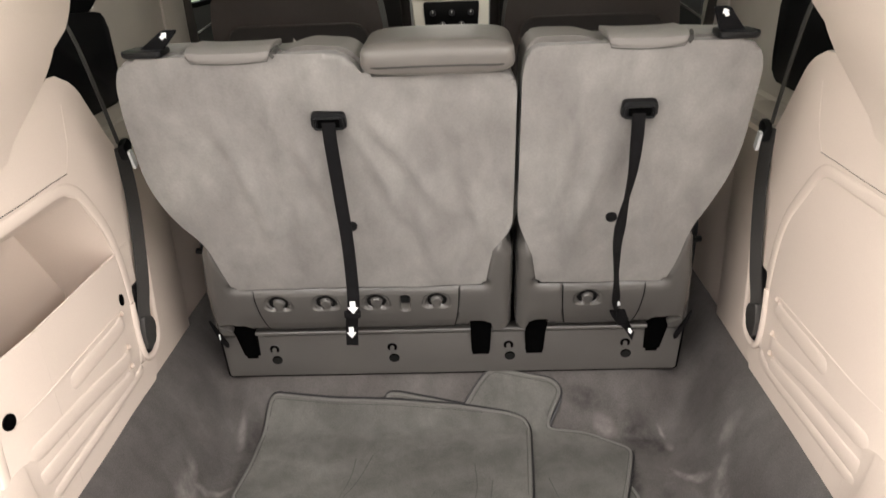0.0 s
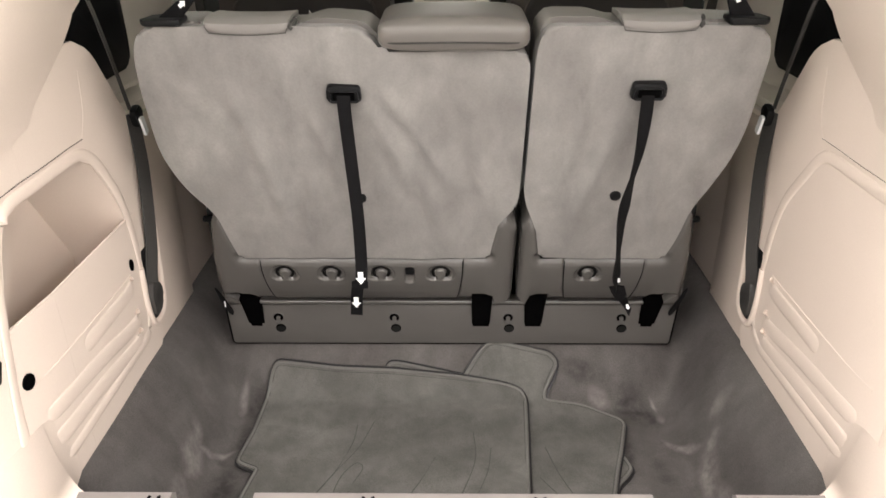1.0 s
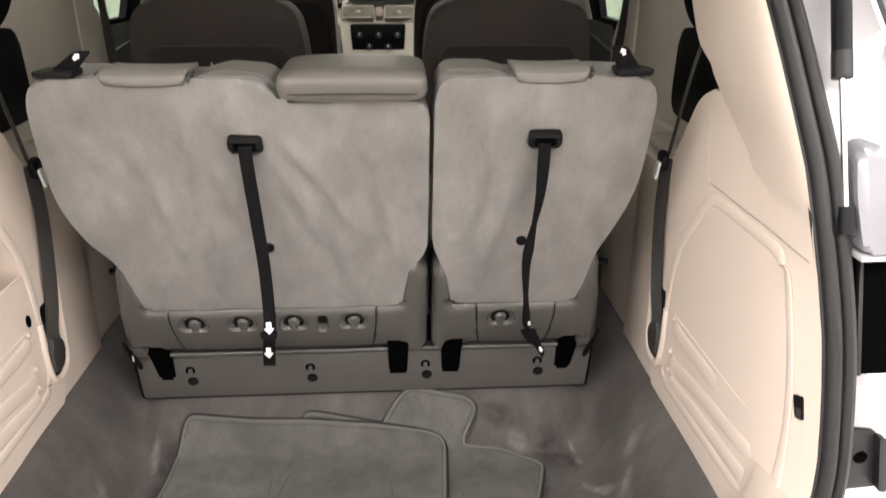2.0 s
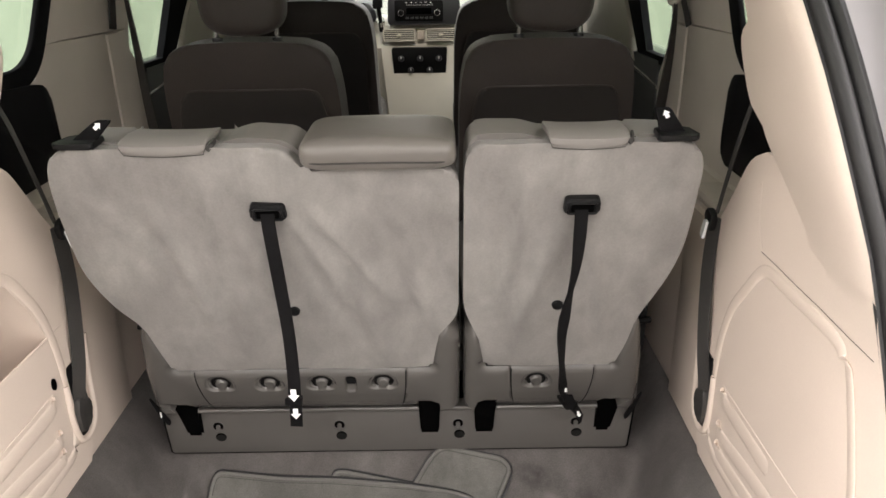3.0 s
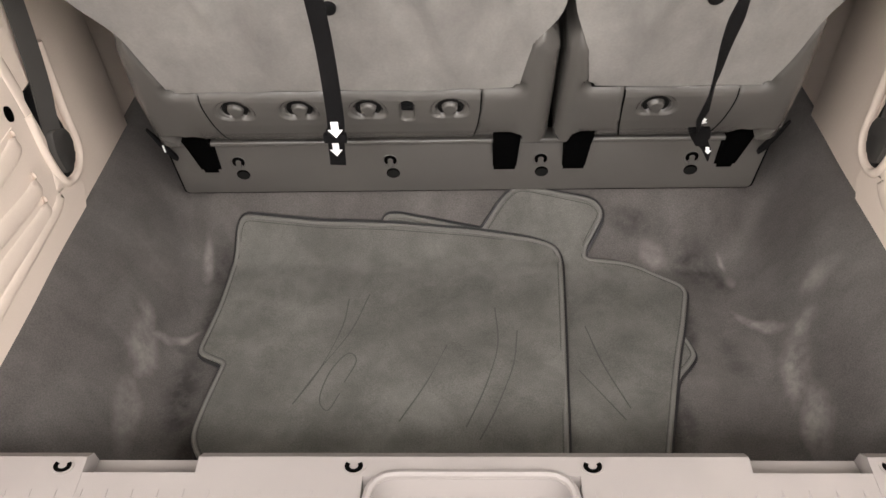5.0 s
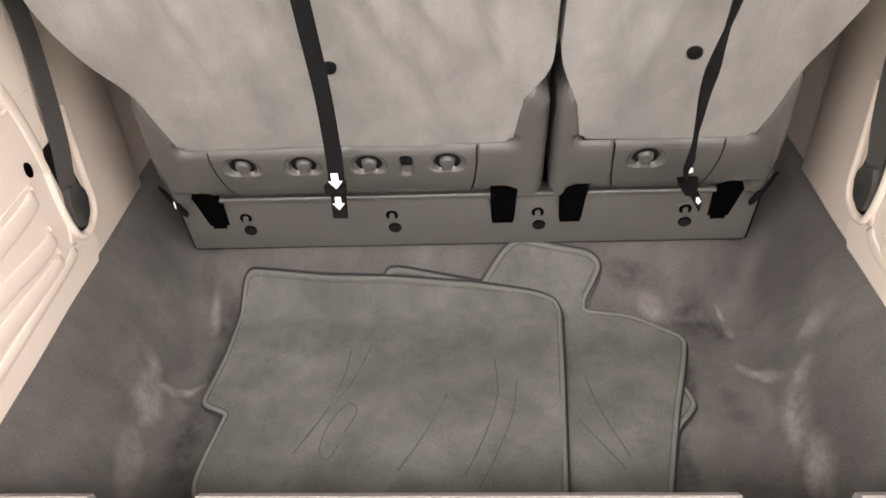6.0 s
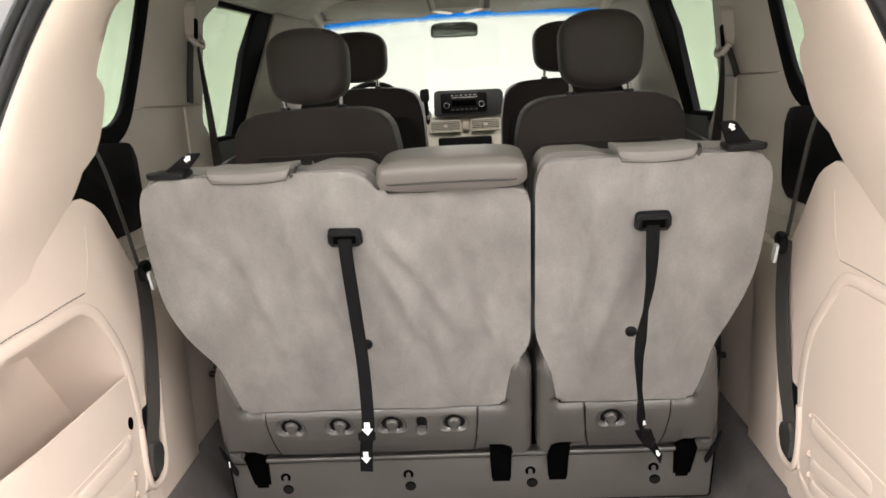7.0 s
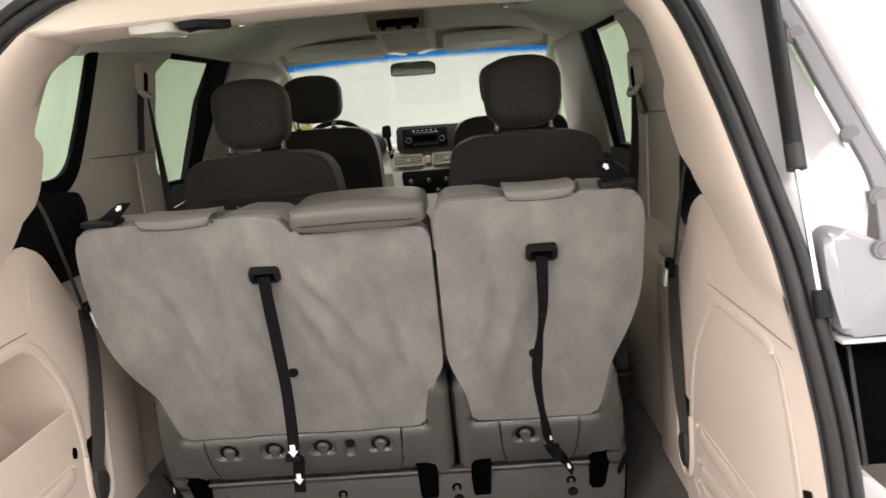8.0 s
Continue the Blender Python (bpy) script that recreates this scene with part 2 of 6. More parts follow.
# dark stain at the right, and the mats' edge shade painted into the carpet
scuffed_and_shaded(CARPET, [
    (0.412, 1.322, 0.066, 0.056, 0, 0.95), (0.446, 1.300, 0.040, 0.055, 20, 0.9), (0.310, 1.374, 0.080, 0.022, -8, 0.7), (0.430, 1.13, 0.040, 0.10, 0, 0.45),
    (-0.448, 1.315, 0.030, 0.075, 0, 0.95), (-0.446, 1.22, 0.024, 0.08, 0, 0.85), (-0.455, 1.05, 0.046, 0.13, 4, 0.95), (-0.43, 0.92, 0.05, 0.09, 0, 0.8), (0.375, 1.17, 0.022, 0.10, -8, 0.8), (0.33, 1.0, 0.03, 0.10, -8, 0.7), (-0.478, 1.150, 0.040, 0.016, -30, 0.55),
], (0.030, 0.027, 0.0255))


# ---- building helpers ----
def origin_of(ob):
    at = Vector((0, 0, 0))
    while ob:
        at += ob.location
        ob = ob.parent
    return at


def finish(bm, at, sharp=38):
    bmesh.ops.remove_doubles(bm, verts=bm.verts, dist=1e-6)
    bmesh.ops.recalc_face_normals(bm, faces=bm.faces)
    limit = radians(sharp)
    for e in bm.edges:
        e.smooth = not (len(e.link_faces) == 2 and e.calc_face_angle(0) > limit)
    for face in bm.faces:
        face.smooth = True
    bm.transform(Matrix.Translation(-at))


def part(name, bm, mat, parent, label="", sharp=38):
    """Links a bmesh, in world metres, as one mesh object under a thing or a part."""
    finish(bm, origin_of(parent), sharp)
    me = bpy.data.meshes.new(name)
    bm.to_mesh(me)
    bm.free()
    me.materials.append(mat)
    ob = new(name, me)
    ob.parent = parent
    if label:
        ob["label"] = label
    return ob


def thing(name, at, label, category, group="", kind=""):
    ob = new(name)
    ob.empty_display_size = 0.05
    ob.location = at
    return tagged(ob, label, category, group, kind)


def solo(name, bm, mat, label, category, group="", kind="", at=(0, 0, 0), sharp=38):
    """A thing that is one mesh."""
    finish(bm, Vector(at), sharp)
    me = bpy.data.meshes.new(name)
    bm.to_mesh(me)
    bm.free()
    me.materials.append(mat)
    ob = new(name, me)
    ob.location = at
    return tagged(ob, label, category, group, kind)


def box(x0, x1, y0, y1, z0, z1, r=0.0, seg=2, bm=None):
    bm = bm or bmesh.new()
    m = Matrix.LocRotScale(((x0 + x1) / 2, (y0 + y1) / 2, (z0 + z1) / 2), None, (abs(x1 - x0), abs(y1 - y0), abs(z1 - z0)))
    made = bmesh.ops.create_cube(bm, size=1, matrix=m)
    if r:
        edges = list({e for v in made["verts"] for e in v.link_edges})
        bmesh.ops.bevel(bm, geom=edges, offset=r, segments=seg, profile=0.5, affect="EDGES")
    return bm


def rounded(pts, r, n=4):
    """A polygon with its corners rounded; r is one radius or one per corner."""
    out, count = [], len(pts)
    radii = r if isinstance(r, (list, tuple)) else [r] * count
    for i, p in enumerate(pts):
        p, a, b = Vector(p), Vector(pts[i - 1]), Vector(pts[(i + 1) % count])
        cut_a = min(radii[i], (a - p).length * 0.45)
        cut_b = min(radii[i], (b - p).length * 0.45)
        if cut_a < 1e-5 or cut_b < 1e-5:
            out.append(tuple(p))
            continue
        s, e = p + (a - p).normalized() * cut_a, p + (b - p).normalized() * cut_b
        for k in range(n + 1):
            t = k / n
            out.append(tuple(s * (1 - t) ** 2 + p * 2 * t * (1 - t) + e * t ** 2))
    return out


def prism(pts, place, d0, d1, r=0.0, seg=2, bm=None):
    """A polygon pulled from d0 to d1; place(u, v, d) gives the point in the world; r rounds the rims."""
    bm = bm or bmesh.new()
    low = [bm.verts.new(place(u, v, d0)) for u, v in pts]
    high = [bm.verts.new(place(u, v, d1)) for u, v in pts]
    n = len(pts)
    a, b = bm.faces.new(low), bm.faces.new(high)
    for i in range(n):
        bm.faces.new((low[i], low[(i + 1) % n], high[(i + 1) % n], high[i]))
    if r:
        rims = list(set(a.edges) | set(b.edges))
        bmesh.ops.bevel(bm, geom=rims, offset=r, segments=seg, profile=0.5, affect="EDGES", clamp_overlap=True)
    return bm


def smooth_path(pts, n=6):
    """Points along a Catmull-Rom curve."""
    pts = [Vector(p) for p in pts]
    ext = [2 * pts[0] - pts[1]] + pts + [2 * pts[-1] - pts[-2]]
    out = []
    for i in range(1, len(ext) - 2):
        p0, p1, p2, p3 = ext[i - 1 : i + 3]
        for k in range(n):
            t = k / n
            out.append(0.5 * (2 * p1 + (p2 - p0) * t + (2 * p0 - 5 * p1 + 4 * p2 - p3) * t * t + (3 * p1 - 3 * p2 + p3 - p0) * t ** 3))
    return out + [pts[-1]]


def sweep(path, section, side_hint=(1, 0, 0), closed=False, bm=None):
    """A closed section (list of (a, b)) swept along points; a runs along side_hint, b across it."""
    bm = bm or bmesh.new()
    rings, count = [], len(path)
    for i, p in enumerate(path):
        if closed:
            along = path[(i + 1) % count] - path[i - 1]
        else:
            along = path[min(i + 1, count - 1)] - path[max(i - 1, 0)]
        along.normalize()
        hint = Vector(side_hint[i] if isinstance(side_hint, list) else side_hint)
        side = (hint - along * hint.dot(along)).normalized()
        up = along.cross(side)
        rings.append([bm.verts.new(p + side * a + up * b) for a, b in section])
    n = len(section)
    for i in range(count if closed else count - 1):
        r0, r1 = rings[i], rings[(i + 1) % count]
        for k in range(n):
            bm.faces.new((r0[k], r0[(k + 1) % n], r1[(k + 1) % n], r1[k]))
    if not closed:
        bm.faces.new(rings[0])
        bm.faces.new(rings[-1])
    return bm


def circle(r, n=10, rb=None):
    return [(r * math.cos(2 * math.pi * k / n), (rb or r) * math.sin(2 * math.pi * k / n)) for k in range(n)]


def crescent(r0, r1, a0, a1, n=12):
    """A flat C shape: its outer arc and back along its inner one."""
    outer = [(r1 * math.cos(radians(a0 + (a1 - a0) * k / n)), r1 * math.sin(radians(a0 + (a1 - a0) * k / n))) for k in range(n + 1)]
    inner = [(r0 * math.cos(radians(a1 + (a0 - a1) * k / n)), r0 * math.sin(radians(a1 + (a0 - a1) * k / n))) for k in range(n + 1)]
    return outer + inner


def strip(w, t):
    return [(-w / 2, -t / 2), (w / 2, -t / 2), (w / 2, t / 2), (-w / 2, t / 2)]


def rod(a, b, r, n=12, bm=None, r2=None):
    bm = bm or bmesh.new()
    a, b = Vector(a), Vector(b)
    m = Matrix.Translation((a + b) / 2) @ (b - a).to_track_quat("Z", "Y").to_matrix().to_4x4()
    bmesh.ops.create_cone(bm, cap_ends=True, segments=n, radius1=r, radius2=r if r2 is None else r2, depth=(b - a).length, matrix=m)
    return bm


def loft(rows, bm=None):
    """A sheet through rows of points."""
    bm = bm or bmesh.new()
    grid = [[bm.verts.new(p) for p in row] for row in rows]
    for a, b in zip(grid, grid[1:]):
        for i in range(len(a) - 1):
            bm.faces.new((a[i], a[i + 1], b[i + 1], b[i]))
    return bm


def thicken(bm, t, facing=None):
    """Gives a sheet thickness; with facing, its back grows away from that direction."""
    bmesh.ops.recalc_face_normals(bm, faces=bm.faces)
    if facing:
        bm.normal_update()
        turn = sum(f.normal.dot(Vector(facing)) * f.calc_area() for f in bm.faces)
        t = math.copysign(t, turn)
    bmesh.ops.solidify(bm, geom=bm.faces[:], thickness=t)
    return bm


def pillow(place, hx, hy, hz, plan=4.0, side=3.0, n=28, m=18):
    """A superellipsoid cushion with flat rims: plan is its squareness across, side its squareness up."""
    power = lambda v, e: math.copysign(abs(v) ** (2.0 / e), v)
    bm = bmesh.new()
    rings = []
    for i in range(1, m):
        a = -math.pi / 2 + math.pi * i / m
        ring = []
        for k in range(n):
            b = 2 * math.pi * k / n
            ring.append(bm.verts.new(place(hx * power(math.cos(b), plan) * power(math.cos(a), side), hy * power(math.sin(b), plan) * power(math.cos(a), side), hz * power(math.sin(a), side))))
        rings.append(ring)
    for p, q in zip(rings, rings[1:]):
        for k in range(n):
            bm.faces.new((p[k], p[(k + 1) % n], q[(k + 1) % n], q[k]))
    for ring, z in ((rings[0], -hz), (rings[-1], hz)):
        pole = bm.verts.new(place(0, 0, z))
        for k in range(n):
            bm.faces.new((ring[k], ring[(k + 1) % n], pole))
    return bm


def slice_grid(bm, xs, axis):
    n = Vector((0, 0, 0))
    n[axis] = 1
    for v in xs:
        co = Vector((0, 0, 0))
        co[axis] = v
        bmesh.ops.bisect_plane(bm, geom=bm.verts[:] + bm.edges[:] + bm.faces[:], plane_co=co, plane_no=n)


def span(a, b, step):
    n = max(1, int(abs(b - a) / step))
    return [a + (b - a) * k / n for k in range(n + 1)]


# ---- the booth round the car ----
def booth():
    solo("ground", box(-4, 4, -5, 10, -0.1, 0.0), BOOTH_FLOOR, "pale grey painted floor of the photo booth", "floor", kind="structure")
    solo("wall_west", box(-4.1, -4, -5, 10, 0, 3.3), BOOTH, "plain white booth wall", "wall", kind="structure")
    solo("wall_east", box(4, 4.1, -5, 10, 0, 3.3), BOOTH, "plain white booth wall", "wall", kind="structure")
    solo("wall_south", box(-4.1, 4.1, -5.1, -5, 0, 3.3), BOOTH, "plain white booth wall", "wall", kind="structure")
    solo("wall_north", box(-4.1, 4.1, 10, 10.1, 0, 3.3), BOOTH, "plain white booth wall", "wall", kind="structure")
    solo("booth_ceiling", box(-4.1, 4.1, -5.1, 10.1, 3.2, 3.3), BOOTH, "plain white booth ceiling", "ceiling", kind="structure")


booth()


# ---- load floor, well and sill ----
def ease(t):
    t = min(1.0, max(0.0, t))
    return t * t * (3 - 2 * t)


def floor_height(x, y):
    """The boot carpet: a flat well, sloping up to the trim at both sides and up to the seat panel in front."""
    side = 0.352 + 0.228 * ease((abs(x) - 0.475) / 0.145) ** 0.9
    front = 0.352 + 0.141 * ease((y - 1.31) / 0.115)
    blend = ease((abs(x) - 0.45) / 0.10)
    front = front * (1 - blend) + (0.352 + 0.12 * ease((y - 1.35) / 0.1)) * blend
    over = side - front
    low = max(side, front) + 0.25 * max(0.0, 0.05 - abs(over)) ** 2 / 0.05
    return low + 0.003 * noise.noise(Vector((x * 7, y * 7, 0)))


def boot_floor():
    xs = [-0.66 + 1.32 * k / 66 for k in range(67)]
    ys = [0.79 + 1.06 * k / 53 for k in range(54)]
    bm = loft([[(x, y, floor_height(x, y)) for x in xs] for y in ys])
    low = bmesh.ops.extrude_face_region(bm, geom=bm.faces[:])
    for v in low["geom"]:
        if isinstance(v, bmesh.types.BMVert):
            v.co.z = 0.30
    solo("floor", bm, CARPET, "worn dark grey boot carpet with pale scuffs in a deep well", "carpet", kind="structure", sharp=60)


boot_floor()


def sill():
    top = thing("door_sill", (0, 0.7, 0.5), "beige-grey plastic boot sill with a scooped latch recess", "sill", kind="structure")
    # The top is cut into pieces round the latch scoop and the two finger notches.
    x_cuts = [-0.62, -0.42, -0.295, -0.112, 0.122, 0.305, 0.43, 0.62]
    bm = bmesh.new()
    profile = [(0.822, 0.50), (0.822, 0.612), (0.812, 0.622), (0.64, 0.612), (0.60, 0.585), (0.59, 0.42), (0.60, 0.42), (0.80, 0.50)]
    place = lambda u, v, d: (d, u, v)
    for k, (a, b) in enumerate(zip(x_cuts, x_cuts[1:])):
        if k in (1, 5):
            prof = [(0.822, 0.50), (0.822, 0.595), (0.797, 0.600), (0.794, 0.6205), (0.64, 0.612), (0.60, 0.585), (0.59, 0.42), (0.60, 0.42), (0.80, 0.50)]
        elif k == 3:
            prof = [(0.822, 0.50), (0.822, 0.612), (0.812, 0.622), (0.790, 0.621), (0.768, 0.575), (0.66, 0.560), (0.60, 0.555), (0.59, 0.42), (0.60, 0.42), (0.80, 0.50)]
        else:
            prof = profile
        prism(prof, place, a, b, bm=bm)
    part("sill_cover", bm, SILL, top, sharp=30)
    rim = rounded([(-0.116, 0.60), (-0.104, 0.792), (0.114, 0.792), (0.126, 0.60)], [0, 0.03, 0.03, 0])
    path = [Vector((x, y, 0.6215)) for x, y in rim]
    part("scoop_rim", sweep(path, circle(0.005, 8), (0, 0, 1)), SILL, top)
    # raised grip ribs on the flat
    for side in (-1, 1):
        for k in range(17):
            x = side * (0.138 + 0.0277 * k)
            slope = lambda y: 0.612 + 0.010 * (y - 0.64) / 0.172
            crest = [(0.642, slope(0.642) - 0.002), (0.642, slope(0.642) + 0.0006), (0.660, slope(0.660) + 0.0012), (0.755, slope(0.755) + 0.0012), (0.775, slope(0.775) + 0.0002), (0.775, slope(0.775) - 0.002)]
            part("grip_rib", prism(crest, lambda u, v, d: (d, u, v), x - 0.0022, x + 0.0022), SILL, top)
    for x in (-0.444, -0.122, 0.136, 0.452):
        flat = lambda u, v, d: (x + u, 0.801 + v, d)
        plate = part("tie_down_eye", prism([(a, b) for a, b in circle(0.013, 20, 0.0095)], flat, 0.615, 0.6222), SILL, top, "grey plastic tie-down eye")
        # the eye's hollow is a black crescent, its shade put into colour
        part("eye_hollow_shade", prism([(a * 0.84, b * 0.66) for a, b in crescent(0.0058, 0.0120, 145, 395, 18)], flat, 0.6215, 0.6229), VOID, plate)


sill()


# ---- the two walls of the cabin ----
# the inner edge of the tailgate seal, from the sill up to the middle of the header
SEAL = [(0.47, 0.715, 0.585), (0.56, 0.732, 0.605), (0.612, 0.742, 0.649), (0.633, 0.745, 0.700), (0.640, 0.750, 0.748), (0.641, 0.756, 0.793), (0.637, 0.764, 0.850), (0.634, 0.774, 0.900), (0.629, 0.790, 0.967), (0.621, 0.813, 1.040), (0.612, 0.838, 1.110), (0.603, 0.867, 1.180), (0.589, 0.900, 1.250), (0.577, 0.932, 1.312), (0.565, 0.968, 1.375), (0.549, 1.015, 1.450), (0.537, 1.050, 1.500), (0.522, 1.078, 1.540), (0.494, 1.108, 1.580), (0.425, 1.143, 1.625), (0.32, 1.163, 1.650), (0.17, 1.176, 1.666), (0.0, 1.180, 1.670)]
# the front edge of the rear pillar trim, with its notch and bump
INNER = [(0.613, 0.845, 0.55), (0.613, 0.845, 0.70), (0.613, 0.842, 0.86), (0.613, 0.862, 0.96), (0.611, 0.93, 1.06), (0.6125, 1.05, 1.16), (0.606, 1.148, 1.222), (0.593, 1.158, 1.251), (0.589, 1.168, 1.269), (0.584, 1.203, 1.289), (0.580, 1.219, 1.312), (0.574, 1.226, 1.340), (0.567, 1.230, 1.370), (0.563, 1.229, 1.388), (0.560, 1.221, 1.402), (0.557, 1.197, 1.418), (0.548, 1.209, 1.455), (0.539, 1.230, 1.500), (0.533, 1.247, 1.525), (0.529, 1.274, 1.541), (0.525, 1.311, 1.557), (0.518, 1.365, 1.592), (0.515, 1.40, 1.62)]


def opening_y(z):
    """Depth of the plane of the tailgate opening at a height."""
    return 0.80 + 0.3 * (z - 1) + 0.4 * (z - 1) ** 2


def flare(y, z):
    """Distance of a trim from the middle: flat, then curving out to the seal."""
    low = [p for p in SEAL[1:] if p[2] < 1.2]
    x1, y1 = (float(np.interp(z, [p[2] for p in low], [p[k] for p in low])) for k in (0, 1))
    y0, x1 = max(0.96, y1 + 0.10), max(0.613, x1)
    return 0.612 + (x1 - 0.612) * max(0.0, (y0 - y) / (y0 - y1)) ** 2.0


def wall(sx):
    left = sx < 0
    name = "wall_left" if left else "wall_right"
    w = thing(name, (sx * 0.72, 1.5, 0.5), "beige moulded plastic side trim of the minivan", "wall", kind="structure")
    yz = lambda u, v, d: (sx * d, u, v)
    bow = flare
    # lower quarter trim, from the seal to the belt slot
    edge = [(0.962, 0.55), (1.262, 0.55), (1.30, 0.60), (1.292, 0.80), (1.30, 0.93), (1.340, 1.050), (1.310, 1.090), (1.276, 1.143), (1.254, 1.178), (1.243, 1.192), (1.226, 1.205), (1.190, 1.221), (1.165, 1.222), (1.10, 1.20), (1.05, 1.16), (0.962, 1.137), (0.962, 0.86)]
    if left:
        # the flat wall below and above the pocket
        part("trim_panel", prism([(0.962, 0.55), (1.262, 0.55), (1.30, 0.60), (1.292, 0.80), (1.2955, 0.884), (0.962, 0.884)], yz, 0.612, 0.6155, 0.0008, 1), TRIM, w)
        part("trim_panel", prism([(1.2345, 0.8841), (1.2955, 0.8841), (1.30, 0.93), (1.340, 1.050), (1.310, 1.090), (1.276, 1.143), (1.254, 1.178), (1.243, 1.192), (1.226, 1.205), (1.190, 1.221), (1.165, 1.222), (1.10, 1.20), (1.05, 1.16), (0.962, 1.137), (0.962, 1.0425), (1.12, 1.0435), (1.16, 1.0225), (1.213, 0.9395)], yz, 0.612, 0.6155, 0.0008, 1), TRIM, w)
        # the pocket: a slanting end, a back wall and a floor falling away behind the lip
        rim = [(0.850, 0.880), (0.857, 0.918), (0.867, 0.950), (0.878, 0.986), (0.891, 1.017), (0.910, 1.036), (0.940, 1.042), (1.12, 1.043), (1.16, 1.022), (1.213, 0.939), (1.2345, 0.884)]
        pocket = bmesh.new()
        r = [pocket.verts.new((sx * (bow(y, z) + 0.0005), y, z)) for y, z in rim]
        corner, far, low0, low1 = (pocket.verts.new((sx * a, b, c)) for a, b, c in ((0.715, 1.05, 0.905), (0.735, 1.25, 0.800), (0.735, 0.93, 0.660), (0.750, 1.25, 0.640)))
        top0, top1 = (pocket.verts.new((sx * a, b, c)) for a, b, c in ((0.700, 1.04, 0.985), (0.725, 1.14, 0.965)))
        for face in ((r[2], r[3], corner), (r[3], r[4], top0, corner), (r[4], r[5], top0), (r[5], r[6], top0), (r[6], r[7], top1, top0), (r[7], r[8], top1), (top0, top1, corner), (top1, far, corner), (r[8], r[9], far, top1), (r[9], r[10], far), (r[0], r[1], low0), (r[1], r[2], low0), (r[2], corner, low0), (corner, far, low1), (corner, low1, low0), (far, r[10], low1), (r[0], low0, low1, r[10])):
            pocket.faces.new(face)
        thicken(pocket, -0.003)
        part("storage_pocket", pocket, TRIM, w, "open moulded storage pocket in the trim", sharp=32)
        outline = rounded([(0.808, 0.665), (0.822, 0.735), (0.832, 0.80), (0.842, 0.870), (0.856, 0.945), (0.869, 0.995), (0.886, 1.030), (0.915, 1.050), (1.13, 1.052), (1.176, 1.026), (1.236, 0.935), (1.256, 0.85), (1.263, 0.70), (1.240, 0.628), (0.86, 0.622)], [0.03, 0.03, 0.03, 0.02, 0.02, 0.02, 0.02, 0.02, 0.03, 0.03, 0.04, 0.04, 0.04, 0.03, 0.03])
        part("raised_rim", sweep([Vector((sx * bow(y, z), y, z)) for y, z in outline], circle(0.0105, 14, 0.0026), (0, 0.7, 0.7), closed=True), TRIM, w)
        for y, z, ry, rz in ((1.220, 0.796, 0.007, 0.012), (0.857, 0.793, 0.012, 0.013)):
            part("trim_hole", prism([(y + a, z + b) for a, b in circle(ry, 14, rz)], lambda u, v, d: (sx * (bow(u, v) + d), u, v), -0.003, 0.001), VOID, w, "black fastener hole")
    else:
        part("trim_panel", prism(edge, yz, 0.612, 0.66, 0.0008, 1), TRIM, w)
        outline = rounded([(0.806, 0.675), (0.811, 0.727), (0.817, 0.792), (0.825, 0.861), (0.841, 0.924), (0.863, 0.993), (0.880, 1.034), (0.91, 1.048), (1.135, 1.050), (1.228, 0.931), (1.252, 0.860), (1.264, 0.70), (1.252, 0.642), (1.214, 0.622), (0.84, 0.640)], [0.03, 0.02, 0.02, 0.02, 0.02, 0.03, 0.02, 0.03, 0.035, 0.03, 0.04, 0.05, 0.03, 0.03, 0.03])
        part("raised_rim", sweep([Vector((sx * bow(y, z), y, z)) for y, z in outline], circle(0.0110, 14, 0.0024), (0, 0.7, 0.7), closed=True), TRIM, w)
    # the foot of the trim, rounding in towards the sill
    foot = [(0.547, 0.60), (0.547, 0.813), (0.562, 0.818), (0.578, 0.830), (0.592, 0.849), (0.605, 0.870), (0.6115, 0.905), (0.66, 0.905), (0.66, 0.60)]
    ground, rise = [], []
    for u, v in foot:
        y = 0.735 + (v - 0.60) / 0.305 * 0.170
        ground.append(Vector((u, v, 0.0)))
        rise.append(Vector((bow(y, 0.72) + 0.0015, y, 0.72)))
    rows = [[(sx * p.x, p.y, z) for p in ground] for z in (0.50, 0.612)]
    for t in (0.12, 0.35, 0.65, 1.0):
        rows.append([(sx * (p.x + (q.x - p.x) * t ** 0.7), p.y + (q.y - p.y) * t, 0.616 + 0.104 * t ** 1.3) for p, q in zip(ground, rise)])
    part("trim_foot", thicken(loft([row[:7] for row in rows]), 0.002, (-sx, -1, 0)), TRIM, w, sharp=70)
    # three fluted ribs in the lower corner, the top one short and stepped
    for k, (h, drop, y0) in enumerate(((0.752, 0.0, 0.995), (0.712, 0.030, 0.855), (0.664, 0.022, 0.850))):
        y1 = 1.212 - 0.004 * k
        line = [(y1, h - drop + 0.022), (y1 - 0.006, h - drop + 0.008), (y1 - 0.03, h - drop), (1.08, h - drop * 0.55), (1.0, h - drop * 0.25), (y0 + 0.04, h), (y0, h)] if k else [(y1, h + 0.020), (y1 - 0.006, h + 0.008), (y1 - 0.03, h), (1.10, h), (y0 + 0.03, h), (y0, h)]
        sunk = [0.006] + [0.0005] * (len(line) - 2) + [0.006]
        pts = [Vector((sx * (bow(y, z) + e), y, z)) for (y, z), e in zip(line, sunk)]
        part("trim_rib", sweep(smooth_path(pts, 4), circle(0.0165, 16, 0.0026), (0, 0, 1)), TRIM, w)
    step = [Vector((sx * (bow(y, 0.778) - 0.0002), y, 0.778)) for y in (1.212, 1.15, 1.08, 1.0, 0.93, 0.862)]
